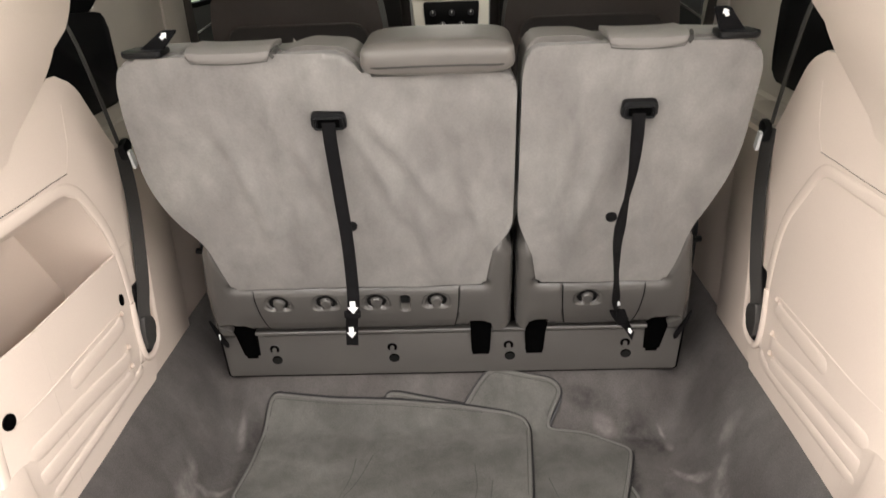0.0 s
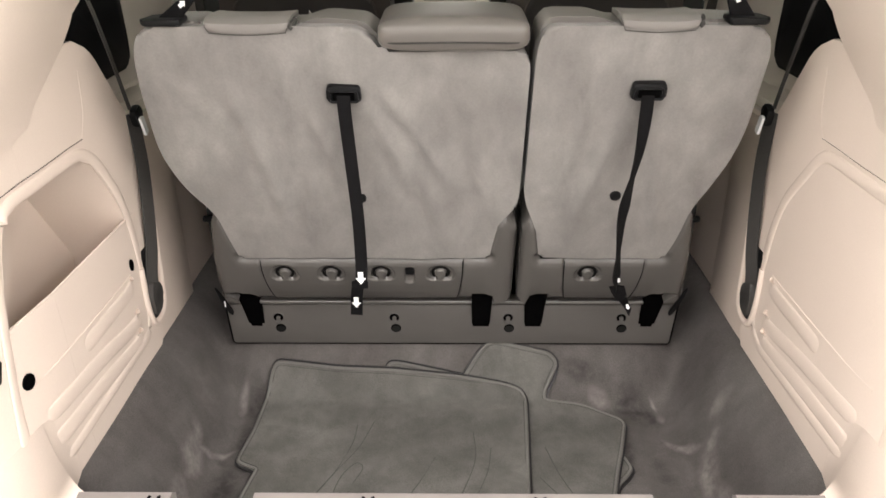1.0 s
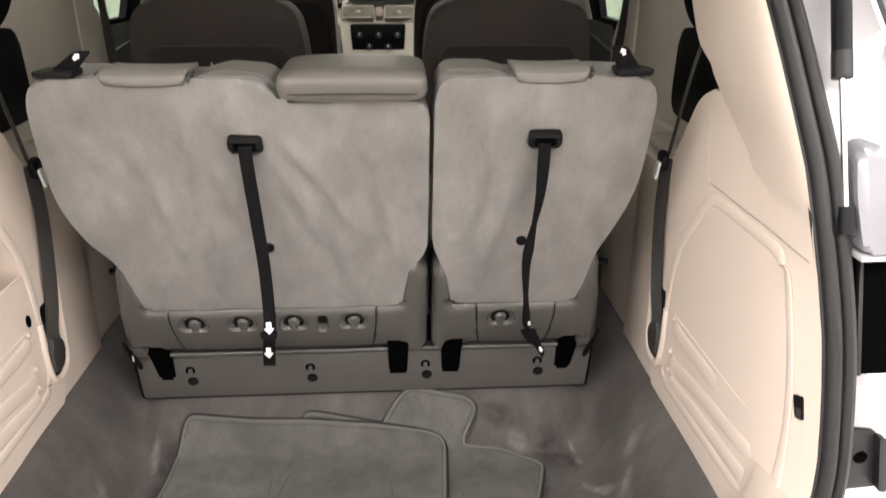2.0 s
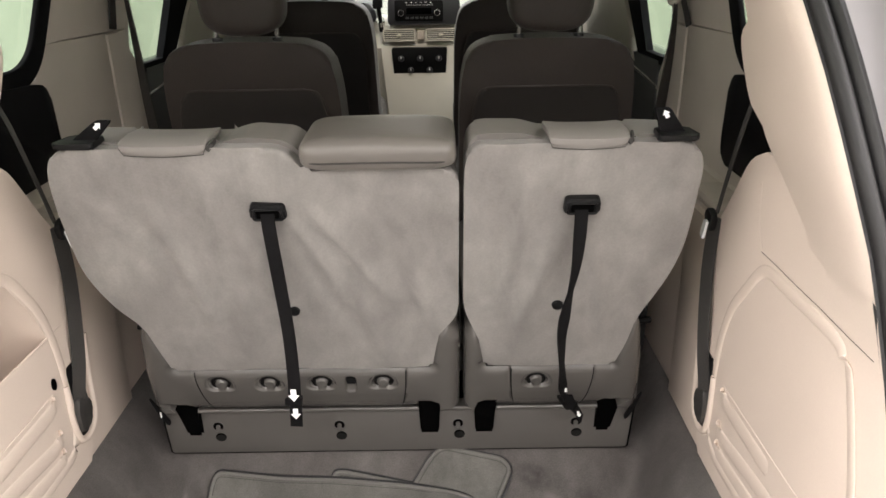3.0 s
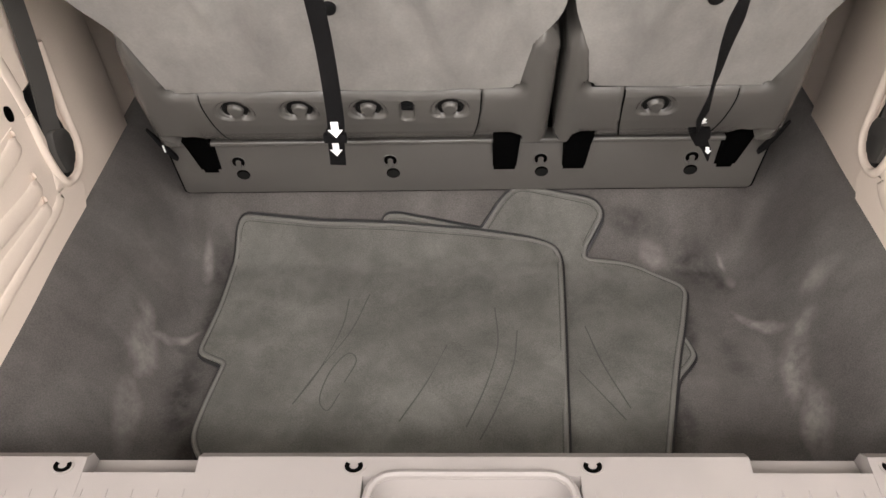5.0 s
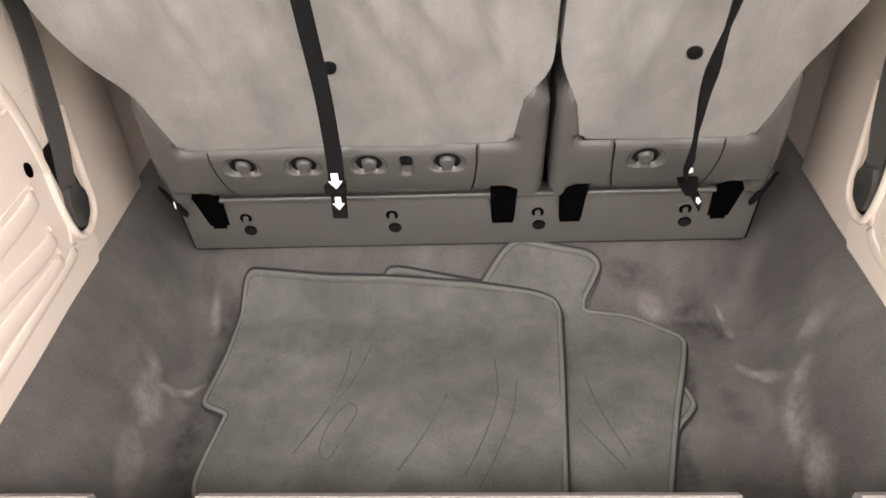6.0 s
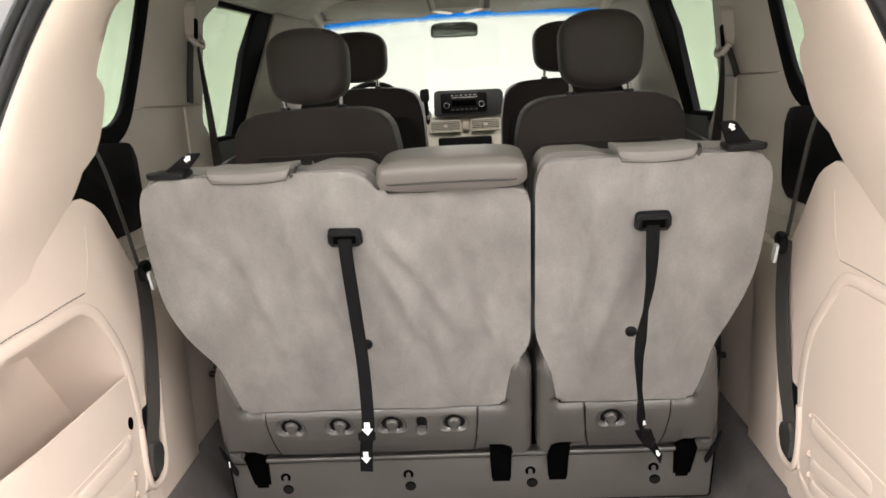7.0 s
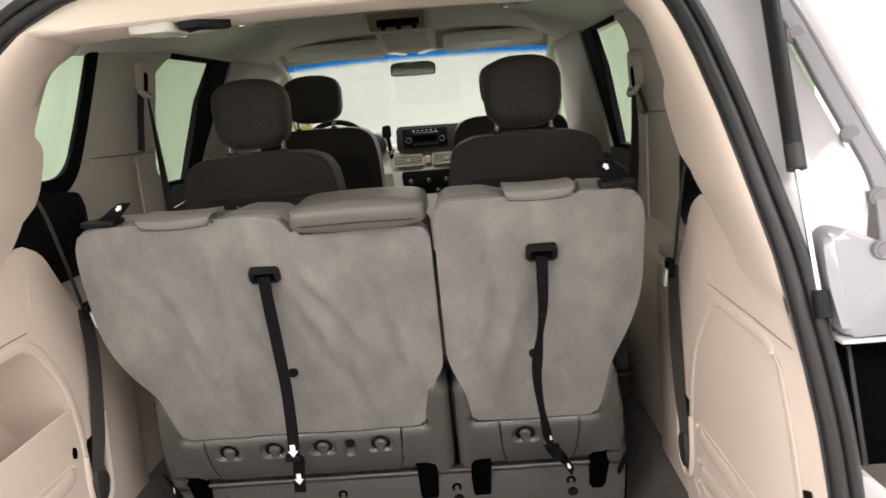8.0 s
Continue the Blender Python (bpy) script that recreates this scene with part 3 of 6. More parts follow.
    part("rib_step", sweep(step, circle(0.0022, 8, 0.0012), (0, 0, 1)), TRIM, w)
    # the latch on the trim by the seal
    at = lambda u, v, d: (sx * (bow(u, v) + d), u + (0.010 if left else 0.0), v - (0.013 if left else 0.0))
    latch = part("latch_plate", prism(rounded([(0.815, 0.866), (0.798, 0.872), (0.789, 0.838), (0.804, 0.834)], 0.004), at, -0.0025, 0.004), BLACK, w, "small black latch in the trim")
    part("latch_hook", prism(rounded([(0.805, 0.851), (0.797, 0.853), (0.793, 0.840), (0.801, 0.838)], 0.002), at, -0.0032, -0.002), STEEL, latch)
    # upper pillar trim, between the seal and the cabin
    ups = [Vector((sx * a, b, c)) for a, b, c in SEAL[1:20]]
    inn = [Vector((sx * a, b, c)) for a, b, c in INNER]
    rows, n = [], 84
    at_height = lambda path, z: Vector([float(np.interp(z, [p.z for p in path], [p[k] for p in path])) for k in range(3)])
    heights = sorted([0.56 + 1.042 * i / n for i in range(n + 1)] + [0.8835, 0.8845, 1.0422, 1.0442, 1.0448])
    for i in range(len(heights)):
        z = heights[i]
        a, b = at_height(ups, z), at_height(inn, z)
        a = Vector((sx * max(0.613, abs(a.x)) if z < 0.75 else a.x, max(a.y, 0.72), z))
        lip = 0.004 + 0.014 * ease((z - 1.10) / 0.2) + 0.010 * ease((z - 1.35) / 0.2)
        back = Vector((sx * 0.07, 0.015, 0))
        if z < 1.13:
            y0 = max(0.9625, a.y + 0.104)
            if left and 0.884 < z < 1.0445:
                y0 = float(np.interp(z, (0.88, 0.918, 0.950, 0.986, 1.017, 1.036, 1.0425, 1.044), (0.850, 0.857, 0.867, 0.878, 0.891, 0.910, 0.945, 0.968)))
            rows.append([a + Vector((sx * 0.02, 0.03, 0))] + [Vector((sx * (bow(a.y + (y0 - a.y) * k, z) - 0.0006 * (1 - k)), a.y + (y0 - a.y) * k, z)) for k in (0.0, 0.14, 0.28, 0.42, 0.56, 0.70, 0.85, 1.0)] + [Vector((sx * (bow(y0, z) + 0.003), y0 + 0.001, z)) if left and z < 1.0445 else Vector((sx * 0.66, y0 + 0.01, z))])
            continue
        c, d = a + Vector((-sx * lip * 0.75, 0.012, 0)), a + Vector((-sx * lip * 1.25, 0.055, 0))
        curve = [a * (1 - k) ** 3 + c * 3 * k * (1 - k) ** 2 + d * 3 * k * k * (1 - k) + b * k ** 3 for k in (0.0, 0.12, 0.26, 0.40, 0.56, 0.74, 0.90, 1.0)]
        rows.append([a + Vector((sx * 0.02, 0.03, 0))] + curve + [b + back])
    part("pillar_trim", thicken(loft(rows), 0.004, (-sx, -0.3, 0)), TRIM, w, sharp=60)
    # thin shut line of the upper cover
    line = [Vector((sx * 0.6121, 1.186, 1.175)), Vector((sx * 0.6121, 1.173, 1.108)), Vector((sx * 0.6121, 1.150, 1.069))]
    part("shut_line", sweep(smooth_path(line, 5), circle(0.0006, 6), (0, 1, 0)), TRIM, w)
    line = [Vector((sx * (bow(y, z) - (0.001 if y > 1.0 else 0.0026)), y, z)) for y, z in ((1.150, 1.069), (1.10, 1.069), (1.02, 1.067), (0.951, 1.068), (0.885, 1.064), (0.832, 1.060))]
    part("shut_line", sweep(line, circle(0.0007 if left else 0.0004, 6), (0, 0, 1)), THREAD, w)
    # wheel housing wall, shelf and upper wall behind the belt
    part("wheelhouse_trim", prism([(1.24, 0.55), (1.505, 0.55), (1.515, 1.0), (1.50, 1.03), (1.24, 1.03)], yz, 0.6165, 0.66, 0.006), TRIM, w)
    part("wheelhouse_trim", prism([(1.49, 0.55), (2.09, 0.55), (2.09, 1.03), (1.49, 1.03)], yz, 0.630, 0.692, 0.008), TRIM, w)
    shelf = [[(sx * 0.628, y, 1.02), (sx * 0.64, y, 1.034), (sx * 0.70, y, 1.05), (sx * 0.725, y, 1.09)] for y in (1.22, 1.5, 2.0)]
    part("shelf_trim", thicken(loft(shelf), 0.004), TRIM_DARK, w)
    part("shelf_trim_cup", box(sx * 0.632, sx * 0.70, 1.42, 1.56, 1.034, 1.060, 0.01), TRIM_DARK, w)
    part("wall_backing", prism([(1.57, 1.24), (1.66, 1.325), (1.765, 1.49), (1.865, 1.66), (2.19, 1.66), (2.03, 1.24)], yz, 0.714, 0.7345), TRIM_DARK, w)
    part("upper_trim", prism([(1.20, 1.05), (2.05, 1.05), (2.03, 1.3415), (1.612, 1.3535), (1.555, 1.288), (1.20, 1.286)], yz, 0.703, 0.7125, 0.004), TRIM_DARK, w)
    part("c_pillar_trim", prism([(1.616, 1.3540), (2.03, 1.345), (2.038, 1.42), (2.062, 1.50), (2.09, 1.548), (2.135, 1.585), (2.20, 1.612), (2.26, 1.622), (2.30, 1.66), (1.80, 1.66), (1.768, 1.60), (1.70, 1.49)], yz, 0.700, 0.7125, 0.005), TRIM_DARK, w)
    part("c_pillar_base", prism([(1.90, 0.6), (2.10, 0.6), (2.09, 1.20), (2.04, 1.27), (1.965, 1.342), (1.90, 1.342)], yz, 0.697, 0.712, 0.004), TRIM_DARK, w)
    part("door_trim", prism([(2.102, 0.55), (4.3, 0.55), (4.3, 1.20), (2.40, 1.225), (2.102, 1.235)], yz, 0.695, 0.80, 0.01), CHARCOAL, w, "charcoal sliding door trim")
    part("door_strip", sweep([Vector((sx * 0.689, 2.06, 1.168)), Vector((sx * 0.689, 2.18, 1.178)), Vector((sx * 0.689, 2.32, 1.186))], circle(0.0045, 8), (0, 0, 1)), CHROME, w, "bright strip on the door trim")
    part("b_pillar_trim", prism([(2.337, 1.20), (3.22, 1.20), (3.70, 1.67), (2.905, 1.67), (2.662, 1.482), (2.472, 1.341)], yz, 0.690, 0.74, 0.006), TRIM_DARK, w)
    part("roof_rail_trim", prism([(1.40, 1.64), (4.0, 1.645), (4.0, 1.78), (1.40, 1.76)], yz, 0.690, 0.80, 0.01), HEADLINER, w)
    part("a_pillar_trim", sweep(smooth_path([(sx * 0.70, 3.42, 1.705), (sx * 0.715, 3.66, 1.650), (sx * 0.74, 4.15, 1.42), (sx * 0.77, 4.70, 1.10)], 5), rounded([(-0.055, -0.035), (0.055, -0.035), (0.055, 0.035), (-0.055, 0.035)], 0.025), (1, 0, 0)), DASH, w)
    # black speaker cover beside the belt
    part("speaker_cover", prism(rounded([(1.26, 1.098), (1.565, 1.100), (1.578, 1.14), (1.574, 1.274), (1.54, 1.286), (1.26, 1.305)], 0.025), yz, 0.690, 0.705, 0.005), BLACK, w, "black cover panel in the side trim")
    # windows
    q = thing("window_1" if left else "window_2", (sx * 0.75, 1.5, 1.29), "green-tinted quarter window with a black frame", "window", kind="structure")
    part("pane", prism([(1.02, 1.26), (1.66, 1.26), (1.83, 1.68), (1.10, 1.68)], yz, 0.735, 0.739), GLASS, q).visible_shadow = False
    loop = [Vector((sx * 0.705, y, z)) for y, z in rounded([(1.10, 1.302), (1.548, 1.299), (1.660, 1.45), (1.796, 1.66)], [0, 0.08, 0.1, 0], 8)]
    part("window_frame", sweep(loop, rounded(strip(0.014, 0.043), 0.005), (1, 0, 0)), FRAME, q, "thick black window frame", sharp=60)
    d = thing("window_3" if left else "window_4", (sx * 0.75, 2.3, 1.24), "green-tinted sliding door window with a black frame", "window", kind="structure")
    part("pane", prism([(1.98, 1.225), (2.50, 1.225), (2.95, 1.67), (2.06, 1.67)], yz, 0.752, 0.756), GLASS, d).visible_shadow = False
    part("window_frame", prism([(2.225, 1.225), (2.335, 1.225), (2.47, 1.342), (2.66, 1.483), (2.90, 1.66), (2.71, 1.66), (2.647, 1.621), (2.46, 1.493), (2.33, 1.343)], yz, 0.700, 0.722, 0.003), FRAME, d)
    part("window_frame", prism([(2.22, 1.624), (2.65, 1.628), (2.72, 1.665), (2.22, 1.660)], yz, 0.704, 0.722, 0.004), FRAME, d)
    part("window_frame", prism([(2.03, 1.222), (2.28, 1.222), (2.27, 1.243), (2.03, 1.248)], yz, 0.699, 0.722, 0.004), FRAME, d)
    fr = thing("window_5" if left else "window_6", (sx * 0.75, 3.2, 1.2), "green-tinted front door window", "window", kind="structure")
    part("pane", prism([(2.70, 1.20), (4.35, 1.20), (3.70, 1.66), (3.0, 1.66)], yz, 0.752, 0.756), GLASS, fr).visible_shadow = False
    # outer skin below the windows
    part("outer_panel", prism([(1.0, 0.35), (4.9, 0.35), (4.9, 1.18), (1.0, 1.22)], yz, 0.85, 0.87), PAINT, w)
    return w


wall(-1)
wall(1)


def tail(sx):
    """Painted door jamb beside the seal, with the flange, lamp housing and bumper end."""
    j = thing("door_jamb", (sx * 0.72, 0.9, 0.6), "silver-white painted tailgate jamb with a grey bolted flange", "jamb", group="tailgate jambs", kind="structure")
    seal = [Vector((sx * (a + 0.040), b + 0.012, c + 0.04 * max(0.0, min(1.0, (c - 1.54) / 0.09)))) for a, b, c in smooth_path(SEAL[1:], 3)]
    wide = lambda z: float(np.interp(z, (0.60, 0.90, 1.068, 1.075, 1.12, 1.198, 1.225, 1.275, 1.335, 1.398, 1.481, 1.56, 1.62), (0.60, 0.60, 0.66, 0.715, 0.718, 0.724, 0.733, 0.736, 0.716, 0.697, 0.678, 0.655, 0.62)))
    rows = []
    for a in seal:
        z = a.z
        b = Vector((sx * max(wide(z), abs(a.x) + 0.006), opening_y(z) - (0.010 if z > 1.07 else -0.02), z)) if z < 1.62 else Vector((a.x * 1.12, a.y - 0.06, z + 0.05))
        rows.append([a + Vector((0, 0.05, 0)), a, a * 0.7 + b * 0.3 + Vector((0, 0.010, 0)), a * 0.35 + b * 0.65 + Vector((0, 0.010, 0)), b])
    part("jamb_panel", thicken(loft(rows), 0.003, (0, -1, 0)), PAINT, j, sharp=60)
    flange = smooth_path([(sx * a, opening_y(c) - 0.022, c) for a, c in [(0.742, 1.17), (0.748, 1.215), (0.750, 1.275), (0.733, 1.335), (0.712, 1.408), (0.690, 1.495), (0.662, 1.575), (0.62, 1.66)]], 6)
    part("flange", sweep(flange, rounded(strip(0.027, 0.012), 0.003), (1, 0, 0)), GREY_PAINT, j, "grey flange strip")
    ridge = [p + Vector((sx * 0.017, -0.004, 0)) for p in flange]
    part("flange_ridge", sweep(ridge, circle(0.005, 8), (1, 0, 0)), GREY_PAINT, j)
    skin = [[p + Vector((sx * k, d, 0)) for k, d in ((0.019, 0.004), (0.035, -0.004), (0.07, 0.02), (0.11, 0.08))] for p in flange]
    part("outer_skin", thicken(loft(skin), 0.003, (0, -1, 0)), PAINT, j, "painted body side beyond the flange", sharp=60)
    for a, c in ((0.689, 1.470), (0.725, 1.329), (0.742, 1.249), (0.733, 1.184)):
        b = opening_y(c) - 0.022
        dome = part("bolt", rod((sx * a, b + 0.004, c), (sx * a, b - 0.009, c), 0.0095, 14, r2=0.008), GREY_PAINT, j, "grey bolt head")
        part("washer", rod((sx * a, b, c), (sx * a, b - 0.0075, c), 0.0125, 16), GREY_PAINT, dome)
    lamp = thing("tail_lamp", (sx * 0.77, 0.9, 0.8), "pale tail lamp housing above a black recess beside the tailgate", "tail lamp", group="tail lamps")
    set_in = lambda u, v, d: (sx * u, opening_y(v) + d, v)
    part("housing", prism(rounded([(0.669, 1.080), (0.659, 1.148), (0.662, 1.200), (0.680, 1.214), (0.712, 1.205), (0.78, 1.165), (0.83, 1.150), (0.83, 1.080)], [0.012, 0.03, 0.015, 0.015, 0.03, 0.03, 0, 0], 5), set_in, -0.022, 0.06, 0.014, 4), LAMP, lamp, sharp=60)
    part("lamp_foot", prism([(0.664, 1.0735), (0.664, 1.0785), (0.83, 1.0785), (0.83, 1.0735)], set_in, -0.024, 0.06, 0.001), PAINT, lamp)
    part("recess", prism([(0.655, 0.905), (0.650, 1.068), (0.83, 1.068), (0.83, 0.905)], set_in, 0.022, 0.07, 0.004), VOID, lamp, "black recess under the housing")
    part("recess_edge", prism([(0.690, 0.908), (0.686, 1.066), (0.692, 1.066), (0.697, 0.908)], set_in, 0.014, 0.023, 0.002), RUBBER, lamp)
    bracket = thing("bumper_bracket", (sx * 0.72, 0.78, 0.74), "black steel bumper bracket with a bolt hole", "bracket", group="bumper brackets")
    xz = lambda u, v, d: (sx * u, d, v)
    part("plate", prism(rounded([(0.675, 0.725), (0.675, 0.834), (0.735, 0.824), (0.757, 0.731)], 0.008), xz, 0.775, 0.788, 0.003), RUBBER, bracket)
    part("plate_lip", prism(rounded([(0.727, 0.825), (0.738, 0.823), (0.760, 0.731), (0.748, 0.731)], 0.003), xz, 0.762, 0.776, 0.002), RUBBER, bracket)
    part("bolt_hole", prism([(0.716 + a, 0.784 + b) for a, b in circle(0.010, 16)], xz, 0.7735, 0.776), VOID, bracket)
    part("flange", prism(rounded([(0.675, 0.836), (0.675, 0.900), (0.692, 0.900), (0.752, 0.842), (0.752, 0.826)], 0.004), xz, 0.780, 0.83, 0.003), PAINT, bracket, "painted flange over the bracket")
    strut = thing("gas_strut", (sx * 0.65, 0.83, 1.11), "black gas strut with a steel rod holding the tailgate", "gas strut", group="gas struts")
    end, collar = Vector((sx * 0.649, 0.824, 1.113)), Vector((sx * 0.650, 0.905, 1.292))
    top = collar + Vector((sx * 0.012, 0.250, 0.565))
    part("rod", rod(end, collar, 0.0042), STEEL, strut, "polished steel rod")
    part("cylinder", rod(collar, top, 0.0125, 18), BLACK, strut, "black cylinder")
    part("collar", rod(collar - (top - collar).normalized() * 0.004, collar + (top - collar).normalized() * 0.030, 0.0130, 18), RUBBER, strut)
    part("end_fitting", rod(end - (collar - end).normalized() * 0.010, end + (collar - end).normalized() * 0.026, 0.0105, 14), BLACK, strut)
    part("ball_stud", rod(end, end + Vector((0, 0.05, -0.01)), 0.006, 10), STEEL, strut)
    return j


tail(-1)
tail(1)


def tailgate():
    """The raised lid over the opening, carried by the two struts."""
    t = thing("tailgate", (0, 1.1, 1.80), "raised silver-white tailgate over the open boot", "tailgate")
    lid = lambda u, v, d: (u, v, 1.80 + 0.25 * (1.10 - v) + d)
    outer = rounded([(-0.60, 1.12), (-0.70, 0.0), (0.70, 0.0), (0.60, 1.12)], 0.06)
    opening = rounded([(-0.50, 1.00), (-0.56, 0.48), (0.56, 0.48), (0.50, 1.00)], 0.06)
    bm = bmesh.new()
    sheets = [[[bm.verts.new(lid(u, v, d)) for u, v in loop] for loop in (outer, opening)] for d in (0.0, 0.05)]
    n = len(outer)
    for k in range(n):
        q = (k + 1) % n
        (a, b), (c, e) = sheets
        for face in ((a[k], a[q], b[q], b[k]), (c[k], c[q], e[q], e[k]), (a[k], a[q], c[q], c[k]), (b[k], b[q], e[q], e[k])):
            bm.faces.new(face)
    part("lid_frame", bm, PAINT, t)
    part("pane", prism(opening, lid, 0.020, 0.024), GLASS, t, "tinted rear window")


tailgate()


def weather_seal():
    right = smooth_path(SEAL, 4)
    whole = [Vector((-p.x, p.y, p.z)) for p in right[:-1]] + right[::-1]
    outward = []
    for i, p in enumerate(whole):
        along = whole[min(i + 1, len(whole) - 1)] - whole[max(i - 1, 0)]
        outward.append(Vector((-along.z, 0, along.x)).normalized())
    s = thing("weather_seal", (0, 0.66, 0.6), "black rubber weather seal round the tailgate opening", "seal", kind="structure")
    ring = lambda out, deep: [p + o * out + Vector((0, deep, 0)) for p, o in zip(whole, outward)]
    part("seal_edge", sweep(ring(0.0035, 0.004), circle(0.0045, 8), outward), RUBBER, s)
    part("seal_lip", sweep(ring(0.014, -0.002), circle(0.0105, 12, 0.013), outward), RUBBER, s)
    part("seal_web", sweep(ring(0.024, 0.008), strip(0.016, 0.006), outward), VOID, s)
    part("seal_bulb", sweep(ring(0.0345, 0.001), circle(0.0105, 12, 0.014), outward), RUBBER, s)


weather_seal()


def bumper():
    b = thing("rear_bumper", (0, 0.55, 0.3), "silver-white painted rear bumper under the boot sill", "bumper")
    prof = [(0.42, 0.30), (0.40, 0.50), (0.44, 0.545), (0.588, 0.56), (0.588, 0.30)]
    part("cover", prism(prof, lambda u, v, d: (d, u, v), -0.82, 0.82, 0.015), PAINT, b)


bumper()


# ---- ceiling ----
def ceiling():
    rows = []
    for y in span(1.29, 3.46, 0.045):
        row = []
        middle = float(np.interp(y, (1.29, 1.34, 1.45, 1.70, 2.1, 2.6, 3.0, 3.46), (1.592, 1.606, 1.642, 1.694, 1.728, 1.752, 1.756, 1.748)))
        rim = float(np.interp(y, (1.29, 1.64, 1.80, 2.04, 2.26, 2.9, 3.46), (1.568, 1.594, 1.605, 1.622, 1.640, 1.644, 1.650)))
        # padded ducts along both sides, sweeping outwards in front
        inner = float(np.interp(y, (2.0, 2.6, 3.0, 3.46), (0.36, 0.375, 0.50, 0.65)))
        for k in range(57):
            u = -1 + 2 * k / 56
            x = 0.71 * u
            duct = 0.036 * ease((abs(x) - inner + 0.015) / 0.055) * ease((y - 2.05) / 0.45)
            row.append((x, y, rim + (middle - duct - rim) * (1 - abs(u) ** 5)))
        rows.append(row)
    bm = loft(rows)
    top = bmesh.ops.extrude_face_region(bm, geom=bm.faces[:])
    for v in top["geom"]:
        if isinstance(v, bmesh.types.BMVert):
            v.co.z = 1.80
    solo("ceiling", bm, HEADLINER, "grey-beige fabric headliner of the minivan", "ceiling", kind="structure", sharp=60)
    # the trim bar over the tailgate opening
    bar = []
    over = sorted((p[0], p[1], p[2]) for p in SEAL[17:])
    for x in span(-0.486, 0.486, 0.027):
        y, z = (float(np.interp(abs(x), [p[0] for p in over], [p[k] for p in over])) for k in (1, 2))
        low = 1.585 - 0.010 * (x / 0.46) ** 2
        front = 1.592 - 0.014 * (x / 0.5) ** 2
        z = max(z, low + 0.006)
        bar.append([Vector((x, y + 0.03, z + 0.02)), Vector((x, y, z)), Vector((x, (y + 1.118) / 2 - 0.004, (z + low) / 2)), Vector((x, 1.121, low + 0.004)), Vector((x, 1.126, low)), Vector((x, 1.135, low - 0.001)), Vector((x, 1.22, (low + front) / 2 - 0.003)), Vector((x, 1.29, front - 0.003)), Vector((x, 1.305, front + 0.001)), Vector((x, 1.33, front + 0.03))])
    solo("header_trim", thicken(loft(bar), 0.004, (0, -0.5, -1)), TRIM, "beige trim bar over the tailgate opening", "trim", kind="structure", sharp=60)


ceiling()


def windscreen():
    w = thing("windscreen", (0, 4.3, 1.4), "raked windscreen with a blue shade band along its top", "window", kind="structure")
    def at(u, v, d):
        return (u, 3.74 - 0.10 * (u / 0.7) ** 2 + 0.93 * v + 0.5 * d, 1.672 - 0.028 * (u / 0.7) ** 2 - 0.56 * v + 0.85 * d)
    across = span(-0.685, 0.685, 0.08)
    part("pane", prism([(u, 0.0) for u in across] + [(u, 1.05) for u in across[::-1]], at, 0.010, 0.014), WINDSCREEN, w).visible_shadow = False
    part("shade_band", prism([(u, 0.0) for u in across] + [(u, 0.050) for u in across[::-1]], at, 0.002, 0.004), BLUE, w, "blue shade band").visible_shadow = False
    part("header_rail", thicken(loft([[at(u, -0.004, 0.004), at(u, -0.020, 0.008), at(u, -0.020, 0.10), (u, 3.40, 1.775)] for u in across]), 0.004), HEADLINER, w, "headliner edge above the glass")


windscreen()


def cabin_floor():
    solo("cabin_floor", box(-0.70, 0.70, 1.86, 4.6, 0.45, 0.50), CARPET, "dark grey cabin carpet", "floor", kind="structure")
    solo("firewall", box(-0.80, 0.80, 4.62, 4.72, 0.35, 1.10), CHARCOAL, "charcoal bulkhead behind the dashboard", "wall", kind="structure")


cabin_floor()


# ---- third row: a wide and a narrow folding seat ----
def sp(x, s, d):
    """A place on the leaning seat back: s up along it, d forward from its rear face."""
    s -= 0.33 * max(d, 0.0) * ease((s - 0.22) / 0.1)
    return (x, 1.27 - 0.313 * s + 0.95 * d, 0.917 + 0.95 * s + 0.313 * d)


FOLDS = (((-0.13, 0.185), (-0.05, -0.03)), ((-0.10, 0.22), (0.0, 0.03)), ((-0.05, 0.05), (-0.02, -0.09)), ((-0.24, 0.185), (-0.185, 0.0)), ((-0.25, 0.05), (-0.27, -0.07)), ((0.035, 0.185), (0.075, -0.03)), ((-0.365, 0.21), (-0.32, -0.03)), ((0.285, 0.13), (0.235, -0.05)), ((0.365, 0.10), (0.40, -0.08)), ((0.235, 0.21), (0.205, 0.05)), ((0.06, -0.02), (0.03, -0.12)))


def folds(x, s):
    """Soft slanting wrinkles in the velour: a ridge with a trough beside it."""
    total = 0.0
    for (x0, s0), (x1, s1) in FOLDS:
        dx, ds = x1 - x0, s1 - s0
        run = math.hypot(dx, ds)
        t = ((x - x0) * dx + (s - s0) * ds) / run / run
        if -0.2 < t < 1.2:
            off = ((x - x0) * ds - (s - s0) * dx) / run + 0.006 * noise.noise(Vector((x * 12, s * 12, 2.0)))
            total += (math.exp(-(off / 0.011) ** 2) - 0.7 * math.exp(-((off - 0.021) / 0.013) ** 2)) * ease((t + 0.2) / 0.4) * ease((1.2 - t) / 0.4)
    return total


